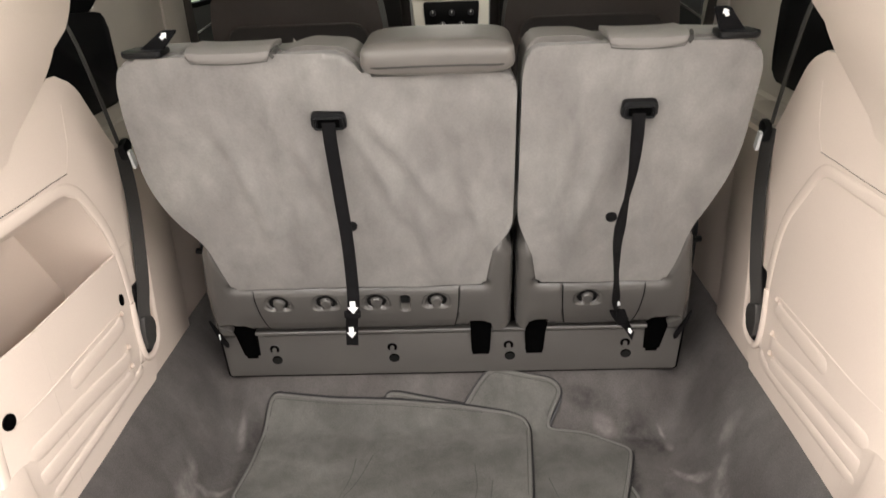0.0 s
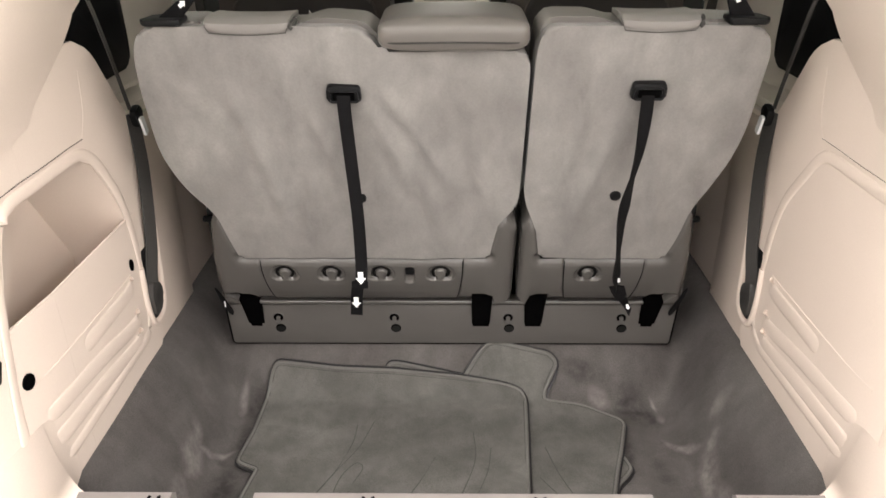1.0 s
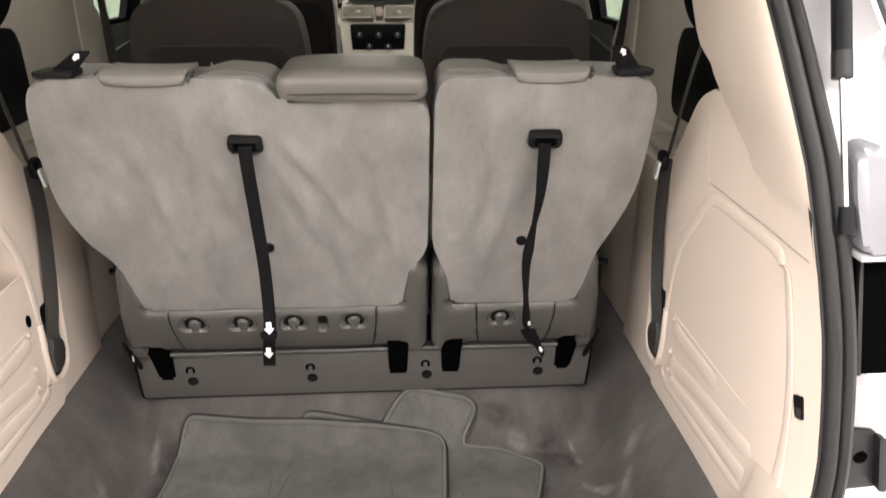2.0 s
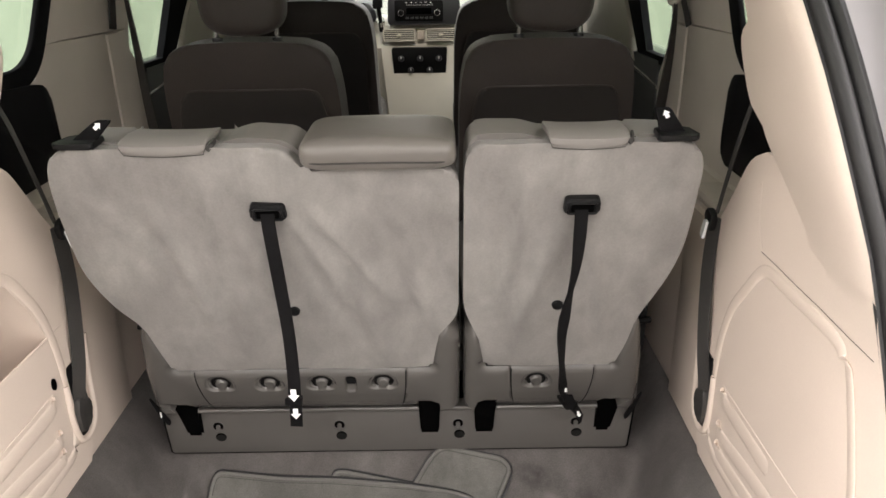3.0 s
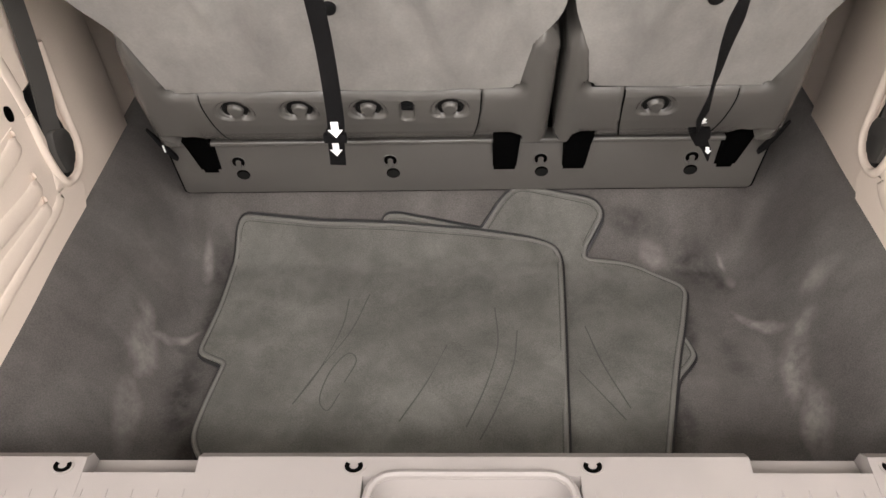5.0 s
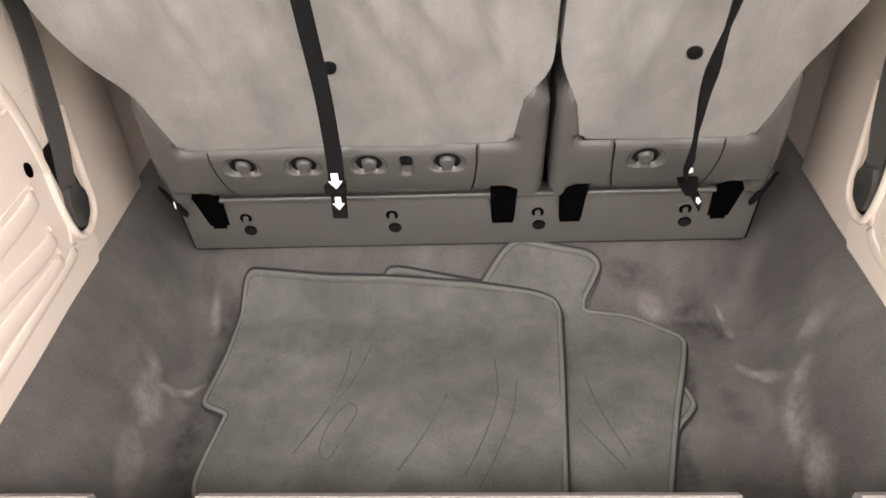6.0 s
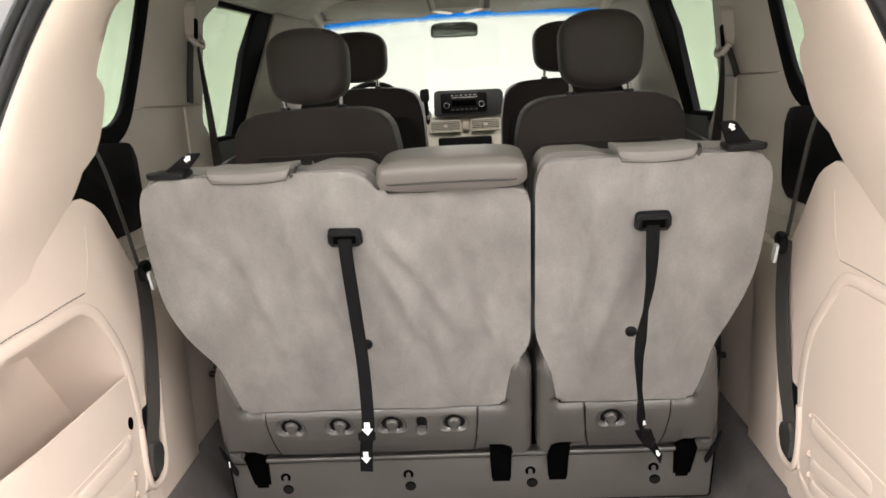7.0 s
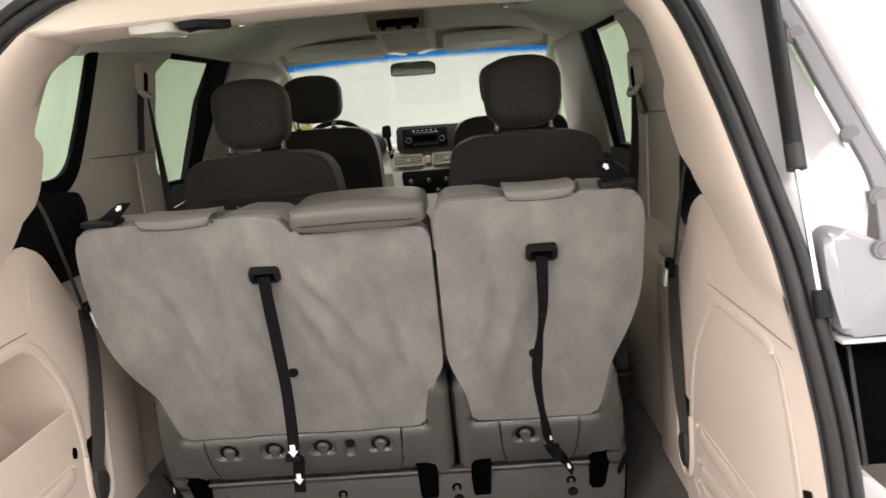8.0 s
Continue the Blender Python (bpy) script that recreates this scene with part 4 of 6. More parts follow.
def padded(outline, d0, d1, r, wave, step=0.03, rise=0.0, fold=0.0):
    """A rounded upholstered slab whose rear face is gently uneven."""
    bm = prism(outline, lambda u, v, d: (u, v, d), d0, d1, r, 3)
    us, vs = [p[0] for p in outline], [p[1] for p in outline]
    slice_grid(bm, span(min(us), max(us), step)[1:-1], 0)
    slice_grid(bm, span(min(vs), max(vs), step)[1:-1], 1)
    for v in bm.verts:
        x, s, d = v.co
        n = noise.noise(Vector((x * 5, s * 4, 3.0))) + 0.8 * noise.noise(Vector((x * 17 + s * 9, s * 5 - x * 2, 7.0)))
        rear = 1 if d < (d0 + d1) / 2 else 0
        v.co = sp(x, s + rise * max(d, 0) * ease((s - 0.31) / 0.02), d + rear * (wave * n - (fold * folds(x, s) if fold else 0.0)))
    return bm


def roll(s):
    """Depth of the lower shell below the velour: rolled back at the gap, full, then tucked under."""
    return np.interp(s, (-0.305, -0.296, -0.285, -0.270, -0.245, -0.220, -0.200, -0.188, -0.181, -0.176, -0.172, -0.168), (0.014, 0.0085, 0.0050, 0.0015, -0.0020, -0.0035, -0.0034, -0.0022, 0.0004, 0.0038, 0.0090, 0.0160))


def off_line(x, s, a, b):
    """Distance of a point from the stretch a to b."""
    dx, ds = b[0] - a[0], b[1] - a[1]
    t = min(1.0, max(0.0, ((x - a[0]) * dx + (s - a[1]) * ds) / (dx * dx + ds * ds)))
    return math.hypot(x - a[0] - t * dx, s - a[1] - t * ds)


def inside(x, s, cx, cs, w0, w1, h, r):
    """How deep a point lies inside a rounded trapezoid (w0 wide below, w1 above, h high)."""
    v = (s - cs) / h + 0.5
    half = (w0 + (w1 - w0) * min(1.0, max(0.0, v))) / 2 - r
    qx, qs = abs(x - cx) - half, abs(s - cs) - (h / 2 - r)
    return r - (math.hypot(max(qx, 0), max(qs, 0)) + min(max(qx, qs), 0))


def hook_cover(x0, x1, rings, lever, parent):
    """The middle of the lower shell, pressed with hook dishes and a lever dish."""
    rows = []
    for s in span(-0.1715, -0.299, 0.0017):
        row = []
        for x in span(x0, x1, 0.0017):
            lean = 0.012 * ((-0.1775 - s) / 0.12) ** 2 * (1 - 2 * (x - x0) / (x1 - x0))
            d = roll(s) - 0.0010
            xx = x + lean
            for cx in rings:
                if abs(x - cx) < 0.04:
                    dish = inside(x, s, cx, -0.2085, 0.070, 0.054, 0.046, 0.020)
                    ring = 0.0050 - abs(math.hypot((x - cx) / 1.06, s + 0.2125) - 0.0163)
                    if s < -0.222:
                        ring -= 0.005 * (-0.222 - s) / 0.005
                    knob = 0.0122 - math.hypot((x - cx) / 1.06, s + 0.2125)
                    if s < -0.2125:
                        knob = max(knob, 0.0088 - abs(x - cx))
                    d += (0.0046 * ease(dish / 0.005) + 0.0135 * ease(ring / 0.0030)) * (1 - 0.62 * ease(knob / 0.0030))
            if lever:
                dish = inside(x, s, lever, -0.2145, 0.0245, 0.0245, 0.050, 0.011)
                d += 0.0075 * ease(dish / 0.0035) * ease((s + 0.240) / 0.03 + 0.35)
            row.append(sp(xx, s, d))
        rows.append(row)
    return part("hook_cover", loft(rows), SHELL, parent, sharp=80)


def strap_run(points, width, twist, parent, name="strap", mat=WEB, thick=0.0022):
    path = smooth_path(points, 6)
    hints = []
    for i in range(len(path)):
        a = radians(np.interp(i / (len(path) - 1), [k / (len(twist) - 1) for k in range(len(twist))], twist))
        hints.append((math.cos(a), math.sin(a), 0.0))
    return part(name, sweep(path, strip(width, thick), hints), mat, parent, "black webbing strap" if mat is WEB else "")


def arrow_patch(centre, up, parent, size=0.011, normal=(0, -1, 0)):
    """A white woven arrow on a strap."""
    n, u = Vector(normal).normalized(), Vector(up).normalized()
    r = u.cross(n).normalized()
    shape = [(-0.45, 1.0), (0.45, 1.0), (0.45, 0.0), (0.9, 0.0), (0.0, -1.0), (-0.9, 0.0), (-0.45, 0.0)]
    part("arrow_mark", prism(shape, lambda a, b, d: Vector(centre) + r * a * size + u * b * size * 1.15 + n * d, 0.0016, 0.0024), WHITE, parent, "white arrow mark")


def bezel(x, s, parent):
    b = part("strap_bezel", prism(rounded([(x - 0.0295, s - 0.017), (x + 0.0295, s - 0.017), (x + 0.028, s + 0.0145), (x - 0.028, s + 0.0145)], 0.008), sp, -0.011, 0.01, 0.004, 2), BLACK, parent, "black plastic strap bezel")
    part("bezel_slot", prism(rounded([(x - 0.018, s - 0.010), (x + 0.018, s - 0.010), (x + 0.018, s + 0.004), (x - 0.018, s + 0.004)], 0.003), sp, -0.0135, -0.011), VOID, b)
    lip = [Vector(sp(x + a, s - 0.002 + b, -0.013)) for a, b in rounded([(-0.024, -0.012), (0.024, -0.012), (0.022, 0.009), (-0.022, 0.009)], 0.005)]
    part("bezel_lip", sweep(lip, circle(0.002, 6), (0, -0.95, -0.31), closed=True), BLACK, b)


def flap(x0, x1, drop, parent):
    """A stitched vinyl flap over the folded head restraint, bent over the top of the back."""
    prof = [(-0.0020, 0.3425), (-0.003, 0.3475), (-0.001, 0.355), (0.014, 0.362), (0.045, 0.363), (0.085, 0.362), (0.085, 0.350), (0.045, 0.351), (0.018, 0.348), (0.006, 0.3465), (0.004, 0.3425)]
    bm = prism(prof, lambda u, v, d: (d, v, u), x0, x1, 0.0025, 2)
    slice_grid(bm, span(x0, x1, 0.012)[1:-1], 0)
    middle, half = (x0 + x1) / 2, (x1 - x0) / 2
    for v in bm.verts:
        t = (v.co.x - middle) / half
        v.co.y -= 0.004 * (1 - t * t) * ease((0.36 - v.co.y) / 0.03) - 0.003 * abs(t) ** 3
        v.co = sp(v.co.x + 0.006 * t * ease((v.co.y - 0.340) / 0.02), v.co.y - drop, v.co.z)
    part("head_flap", bm, PALE_VINYL, parent, "grey vinyl flap", sharp=60)
    edge = [Vector(sp(x, 0.3417 - drop - 0.004 * (1 - ((x - middle) / half) ** 2), -0.0025)) for x in span(x0, x1, 0.012)]
    part("flap_edge", sweep(edge, circle(0.0007, 6), (0, 0, 1)), THREAD, parent)
    for x in (x0, x1):
        out = 0.006 if x == x1 else -0.006
        side = [Vector(sp(x, 0.3435 - drop, -0.003)), Vector(sp(x + out * 0.7, 0.352 - drop, -0.002)), Vector(sp(x + out, 0.360 - drop, 0.010))]
        part("flap_edge", sweep(side, circle(0.0005, 6), (0, 1, 0)), THREAD, parent)
    fold = [sp(x1 + 0.005, 0.347 - drop, 0.000), sp(x1 + 0.011, 0.354 - drop, 0.006), sp(x1 + 0.013, 0.359 - drop, 0.022)]
    part("flap_pull", sweep(smooth_path(fold, 4), strip(0.008, 0.004), (0, 0.3, 1)), THREAD, parent, "dark folded pull tag")


def release(x, toward, reach, top, parent):
    """Black pull tab on a base plate at the shoulder of the seat back."""
    base = part("release_base", prism(rounded([(x - 0.033, -0.005), (x + 0.031, -0.005), (x + 0.026, 0.050), (x - 0.026, 0.050)], 0.008), lambda u, v, d: sp(u, d, v), 0.351, 0.361, 0.003), BLACK, parent, "black release base")
    tab = [(x - 0.022, 0.350), (x + 0.020, 0.350), (x + toward * reach + 0.012, top), (x + toward * reach - 0.013, top)]
    loop = part("release_tab", prism(rounded(tab, 0.005, 3), lambda u, v, d: sp(u, v, d + 0.8 * (v - 0.366)), 0.024, 0.030, 0.0015, 1), WEB, base, "black pull tab")
    lean = math.atan2(toward * reach, top - 0.350)
    house = [(-0.45, -0.7), (0.45, -0.7), (0.45, 0.1), (0.85, 0.1), (0.0, 0.95), (-0.85, 0.1), (-0.45, 0.1)]
    spot = [(x + toward * reach * 0.75 + 0.0072 * (a * math.cos(lean) + b * math.sin(lean)), 0.350 + (top - 0.350) * 0.78 + 0.0072 * (b * math.cos(lean) - a * math.sin(lean))) for a, b in house]
    part("release_mark", prism(spot, lambda u, v, d: sp(u, v, d + 0.8 * (v - 0.366)), 0.0228, 0.0236), WHITE, loop, "white arrow mark")


def third_row(kind):
    wide = kind == "wide"
    if wide:
        label = "grey third-row bench back with velour backing, two places wide"
        carpet = rounded([(-0.484, 0.348), (-0.506, 0.318), (-0.517, 0.245), (-0.525, 0.105), (-0.499, 0.02), (-0.456, -0.043), (-0.447, -0.10), (-0.433, -0.166), (0.080, -0.166), (0.086, -0.12), (0.094, -0.075), (0.131, -0.022), (0.131, 0.285), (0.118, 0.305), (-0.108, 0.305), (-0.14, 0.348)], [0.02, 0.03, 0.05, 0.05, 0.05, 0.04, 0.03, 0.008, 0.008, 0.02, 0.03, 0.03, 0.02, 0.02, 0.01, 0.03])
        cushion = rounded([(-0.49, 0.352), (-0.505, 0.30), (-0.515, 0.20), (-0.51, 0.08), (-0.45, -0.06), (-0.43, -0.25), (0.07, -0.25), (0.09, -0.07), (0.128, -0.01), (0.128, 0.28), (0.12, 0.31), (-0.105, 0.31), (-0.118, 0.332), (-0.14, 0.352), (-0.205, 0.358), (-0.234, 0.350), (-0.243, 0.345), (-0.40, 0.345), (-0.41, 0.352), (-0.465, 0.352)], 0.012)
        shell = rounded([(-0.503, -0.299), (-0.495, -0.18), (-0.478, -0.075), (-0.44, -0.005), (0.085, -0.02), (0.115, -0.055), (0.134, -0.085), (0.134, -0.296), (0.095, -0.299), (0.092, -0.279), (0.046, -0.279), (0.046, -0.299), (-0.418, -0.299), (-0.426, -0.288), (-0.436, -0.276), (-0.460, -0.268), (-0.484, -0.270), (-0.490, -0.278), (-0.470, -0.287), (-0.462, -0.299)], [0.01, 0.03, 0.05, 0.02, 0.02, 0.025, 0.02, 0.02] + [0.004] * 12)
        contour = [(-0.503, -0.33), (-0.495, -0.18), (-0.478, -0.075), (-0.44, 0.02), (0.085, 0.02), (0.115, -0.055), (0.134, -0.085), (0.134, -0.296), (0.128, -0.33)]
        cover, rings, at = (-0.394, 0.026), (-0.349, -0.250, -0.145, -0.020), (-0.19, 1.40, 0.62)
    else:
        label = "grey third-row seat back with velour backing, one place wide"
        carpet = rounded([(0.152, 0.348), (0.139, 0.31), (0.139, -0.005), (0.170, -0.09), (0.181, -0.164), (0.437, -0.168), (0.451, -0.118), (0.463, -0.03), (0.498, 0.058), (0.515, 0.134), (0.512, 0.31), (0.49, 0.348)], [0.02, 0.03, 0.03, 0.03, 0.008, 0.008, 0.03, 0.05, 0.05, 0.05, 0.03, 0.02])
        cushion = rounded([(0.150, 0.352), (0.142, 0.32), (0.142, 0.0), (0.18, -0.08), (0.19, -0.25), (0.43, -0.25), (0.455, -0.06), (0.495, 0.06), (0.508, 0.13), (0.505, 0.31), (0.488, 0.350), (0.41, 0.354), (0.398, 0.347), (0.266, 0.347), (0.250, 0.352), (0.230, 0.358), (0.17, 0.359)], 0.012)
        shell = rounded([(0.142, -0.296), (0.142, -0.085), (0.158, -0.05), (0.19, -0.02), (0.44, -0.02), (0.474, -0.045), (0.494, -0.165), (0.505, -0.299), (0.462, -0.299), (0.470, -0.287), (0.490, -0.278), (0.484, -0.270), (0.460, -0.268), (0.436, -0.276), (0.426, -0.288), (0.420, -0.299), (0.210, -0.299), (0.214, -0.279), (0.172, -0.279), (0.164, -0.299)], [0.02, 0.02, 0.025, 0.02, 0.02, 0.05, 0.03, 0.01] + [0.004] * 12)
        contour = [(0.148, -0.33), (0.142, -0.296), (0.142, -0.085), (0.158, -0.05), (0.19, 0.02), (0.44, 0.02), (0.474, -0.045), (0.494, -0.165), (0.505, -0.33)]
        cover, rings, at = (0.236, 0.400), (0.288,), (0.32, 1.40, 0.62)
    seat = thing("third_row_seat", at, label, "car seat", group="third-row seats")
    part("back_velour", padded(carpet, 0.0, 0.05, 0.010, 0.0040, step=0.012, fold=0.0078), VELOUR, seat, "pale grey velour backing", sharp=70)
    part("cushion", padded(cushion, 0.030, 0.132, 0.028, 0.002), PALE_VINYL, seat, "grey vinyl cushion", sharp=70)
    bm = prism(shell, lambda u, v, d: (u, v, d), -0.004, 0.11)
    gap = (-0.428, 0.074) if wide else (0.186, 0.432)
    if wide:
        left = lambda s: np.interp(s, (-0.166, -0.10, -0.043, 0.02), (-0.433, -0.447, -0.456, -0.499))
        right = lambda s: np.interp(s, (-0.166, -0.12, -0.075, -0.022), (0.080, 0.086, 0.094, 0.131))
    else:
        left = lambda s: np.interp(s, (-0.164, -0.09, -0.005), (0.181, 0.170, 0.139))
        right = lambda s: np.interp(s, (-0.168, -0.118, -0.03, 0.058), (0.437, 0.451, 0.463, 0.498))
    slice_grid(bm, span(-0.296, -0.010, 0.006), 1)
    slice_grid(bm, span(gap[0] - 0.072, gap[0] + 0.012, 0.004) + span(gap[0] + 0.02, gap[1] - 0.02, 0.02) + span(gap[1] - 0.012, gap[1] + 0.068, 0.004) + [e + k for e in cover for k in (-0.003, 0.003, 0.009, -0.009)], 0)
    for v in bm.verts:
        x, s, d = v.co
        if d < 0.045:
            near = min(off_line(x, s, a, b) for a, b in zip(contour, contour[1:]))
            bend = 0.024
            d += bend - math.sqrt(max(0.0, bend ** 2 - max(0.0, bend - near) ** 2))
            if s < -0.15:
                d += (roll(s) + 0.004) * min(ease((x - gap[0] + 0.022) / 0.026), ease((gap[1] + 0.022 - x) / 0.026))
            if s > -0.166:
                d += 0.034 * min(ease((x - left(s) + 0.003) / 0.014), ease((right(s) + 0.003 - x) / 0.014))
            lean = 0.012 * ((-0.1775 - s) / 0.12) ** 2
            d += 0.030 * ease((x - cover[0] - lean - 0.001) / 0.006) * ease((cover[1] - lean - 0.001 - x) / 0.006) * ease((-0.170 - s) / 0.004)
        v.co = sp(x, s, d)
    sh = part("back_shell", bm, SHELL, seat, "grey plastic lower shell", sharp=75)
    cv = hook_cover(cover[0], cover[1], rings, -0.085 if wide else None, sh)
    slot = [Vector(sp(x, -0.168, 0.008)) for x in gap]
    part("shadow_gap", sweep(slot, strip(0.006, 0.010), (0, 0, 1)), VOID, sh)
    for edge in cover:
        lean = 1 if edge == cover[0] else -1
        path = [Vector(sp(edge + lean * 0.012 * ((-0.1775 - s) / 0.12) ** 2, s, roll(s) + 0.0005)) for s in span(-0.1775, -0.299, 0.008)]
        part("cover_seam", sweep(path, strip(0.0018, 0.004), (1, 0, 0)), VOID, sh)
    for x in rings:
        # dark crescent painted in as the shade of the ring round each hook
        arc = [(x + a * 1.06, -0.2125 + b) for a, b in crescent(0.0138, 0.0184, -48, 228, 22)]
        part("hook_hollow_shade", prism(arc, sp, 0.0030, 0.0100), HOLE, cv, "dark crescent painted as the shade in a hook's hollow")
    # strap buttons, bezels and webbing
    if wide:
        bezel(-0.177, 0.232, seat)
        st = strap_run([(-0.177, 1.186, 1.134), (-0.1765, 1.186, 1.10), (-0.172, 1.196, 1.00), (-0.167, 1.20, 0.90), (-0.166, 1.195, 0.80), (-0.172, 1.20, 0.762)], 0.0225, [0, 0, 6, -6, 0, 0], seat)
        tail_end = strap_run([(-0.172, 1.200, 0.772), (-0.180, 1.250, 0.742), (-0.190, 1.300, 0.708), (-0.196, 1.313, 0.675), (-0.199, 1.314, 0.628)], 0.025, [0, 0, 0], seat)
        part("strap_fold", box(-0.187, -0.156, 1.196, 1.204, 0.758, 0.772, 0.002), WEB, st)
        arrow_patch((-0.168, 1.193, 0.784), (0, 0, 1), st)
        arrow_patch((-0.1975, 1.3125, 0.660), (0, 0, 1), tail_end, 0.011)
        part("button", prism([(-0.169 + a, -0.002 + b) for a, b in circle(0.0105, 14)], sp, -0.006, 0.006, 0.002), BLACK, seat, "black push button")
        lever = part("lever", prism(rounded([(-0.0945, -0.216), (-0.0755, -0.216), (-0.0755, -0.197), (-0.0945, -0.197)], 0.003), sp, 0.0005, 0.008, 0.001), BLACK, cv, "black ribbed lever")
        for k in range(3):
            part("lever_rib", prism([(-0.093, -0.214 + 0.0055 * k), (-0.077, -0.214 + 0.0055 * k), (-0.077, -0.2118 + 0.0055 * k), (-0.093, -0.2118 + 0.0055 * k)], sp, -0.001, 0.001), BLACK, lever)
        # centre head restraint
        hr = part("head_restraint", pillow(lambda a, b, c: sp(0.006 + a * (1 - 0.02 * c / 0.03), 0.334 + c + 0.10 * (0.066 + b) * 0.5 - 0.004 * (a / 0.118) ** 2 * (c / 0.03), 0.066 + b - 0.004 * (c / 0.03)), 0.121, 0.085, 0.031, 9.0, 4.6, 64, 26), LEATHER, seat, "folded grey vinyl head restraint", sharp=80)
        seam = [Vector(sp(x, 0.3300 - 0.003 * ((x - 0.006) / 0.118) ** 2, -0.0192 + 0.030 * abs((x - 0.006) / 0.120) ** 12)) for x in span(-0.108, 0.120, 0.006)]
        part("piping", sweep(seam, circle(0.0015, 6), (0, 0, 1)), THREAD, hr)
        flap(-0.379, -0.257, 0.003, seat)
        release(-0.450, 1, 0.036, 0.388, seat)
    else:
        bezel(0.329, 0.236, seat)
        pts = [(0.328, 1.186, 1.136), (0.3275, 1.186, 1.09), (0.325, 1.188, 1.03), (0.314, 1.185, 0.965), (0.307, 1.183, 0.91), (0.312, 1.20, 0.85), (0.322, 1.235, 0.775), (0.332, 1.262, 0.735), (0.336, 1.275, 0.715)]
        st = strap_run(pts, 0.0215, [0, 0, 30, 55, 20, 45, 62, 40, 66, 70], seat)
        tail_end = strap_run([(0.330, 1.268, 0.722), (0.352, 1.29, 0.690), (0.366, 1.315, 0.662), (0.382, 1.32, 0.632)], 0.021, [10, 30, 55, 60], seat)
        part("strap_fold", prism(rounded([(0.319, 0.722), (0.350, 0.724), (0.357, 0.702), (0.353, 0.682), (0.342, 0.680), (0.326, 0.706)], 0.003), lambda u, v, d: (u, d + (0.72 - v) * 0.35, v), 1.268, 1.2725), WEB, st)
        arrow_patch((0.333, 1.256, 0.745), (0, -0.4, 0.9), st, 0.006, (-0.4, -0.9, 0))
        arrow_patch((0.374, 1.312, 0.650), (-0.3, 0, 1), tail_end, 0.006, (-0.4, -0.9, 0))
        part("button", prism([(0.311 + a, 0.004 + b) for a, b in circle(0.0105, 14)], sp, -0.006, 0.006, 0.002), BLACK, seat, "black push button")
        flap(0.272, 0.383, 0.0, seat)
        release(0.463, -1, 0.018, 0.395, seat)
    # side release strap by the hinge
    side = -1 if wide else 1
    leaf = rounded([(0.515, 0.664), (0.505, 0.642), (0.4955, 0.614), (0.4875, 0.592), (0.489, 0.580), (0.495, 0.584), (0.502, 0.602), (0.509, 0.630)], 0.006, 4)
    ls = part("side_strap", prism([(side * u, v) for u, v in leaf], lambda u, v, d: (u, d + (0.60 - v) * 0.25, v), 1.382, 1.388, 0.0015, 1), WEB, seat, "black side pull strap")
    if wide:
        part("side_tag", box(-0.5005, -0.4980, 1.3735, 1.3755, 0.610, 0.624, 0.0008), WHITE, ls)
    # head restraint hinge bolt behind the shell
    part("pivot", rod((side * 0.49, 1.42, 0.80), (side * 0.535, 1.43, 0.80), 0.007, 10), BLACK, seat)
    # hinges set back in their slots, each slot filled near-black for its inner shade
    slots = ([(-0.4235, 0.5435), (-0.4585, 0.5435), (-0.466, 0.606), (-0.472, 0.640), (-0.496, 0.650), (-0.490, 0.670), (-0.440, 0.670), (-0.428, 0.650), (-0.424, 0.606)], [(0.0495, 0.5435), (0.047, 0.655), (0.094, 0.655), (0.0895, 0.5435)]) if wide else ([(0.1685, 0.5435), (0.166, 0.606), (0.170, 0.655), (0.216, 0.655), (0.210, 0.606), (0.2075, 0.5435)], [(0.4265, 0.5435), (0.428, 0.606), (0.430, 0.650), (0.442, 0.670), (0.490, 0.670), (0.496, 0.650), (0.474, 0.640), (0.470, 0.606), (0.4615, 0.5435)])
    for poly in slots:
        h = part("hinge", prism(poly, lambda u, v, d: (u, d - 0.25 * (v - 0.5425), v), 1.4015, 1.44), VOID, seat, "black hinge in a slot filled with painted shade")
        u0, u1 = poly[0][0], poly[1 if wide and poly[0][0] < 0 else -1][0]
        u0, u1 = min(u0, u1), max(u0, u1)
        for k in (0.25, 0.7):
            part("hinge_rib", box(u0 + (u1 - u0) * k, u0 + (u1 - u0) * k + 0.004, 1.3995, 1.404, 0.548, 0.590, 0.001), VOID, h)
        part("hinge_pin", rod((u0 + 0.006, 1.402, 0.562), (u1 - 0.006, 1.402, 0.562), 0.003, 10), BLACK, h)
    # added black block, standing in for the shaded gap between the back and the side trim
    gap_block = rounded([(1.50, 0.62), (1.442, 0.72), (1.436, 0.82), (1.455, 0.90), (1.52, 0.97), (1.64, 0.97), (1.64, 0.62)], 0.02)
    part("gap_shade_block", prism(gap_block, lambda u, v, d: (side * d, u, v), 0.506, 0.530, 0.004), BLACK, seat, "black block standing in for the shade beside the seat back")
    # seat cushion in front of the back
    cx0, cx1 = (-0.50, 0.13) if wide else (0.142, 0.50)
    part("seat_cushion", box(cx0, cx1, 1.48, 1.95, 0.70, 0.86, 0.04, 3), LEATHER, seat)
    part("seat_base", box(cx0 + 0.02, cx1 - 0.02, 1.46, 1.90, 0.49, 0.70, 0.01), SHELL, seat)
    return seat


third_row("wide")
third_row("narrow")


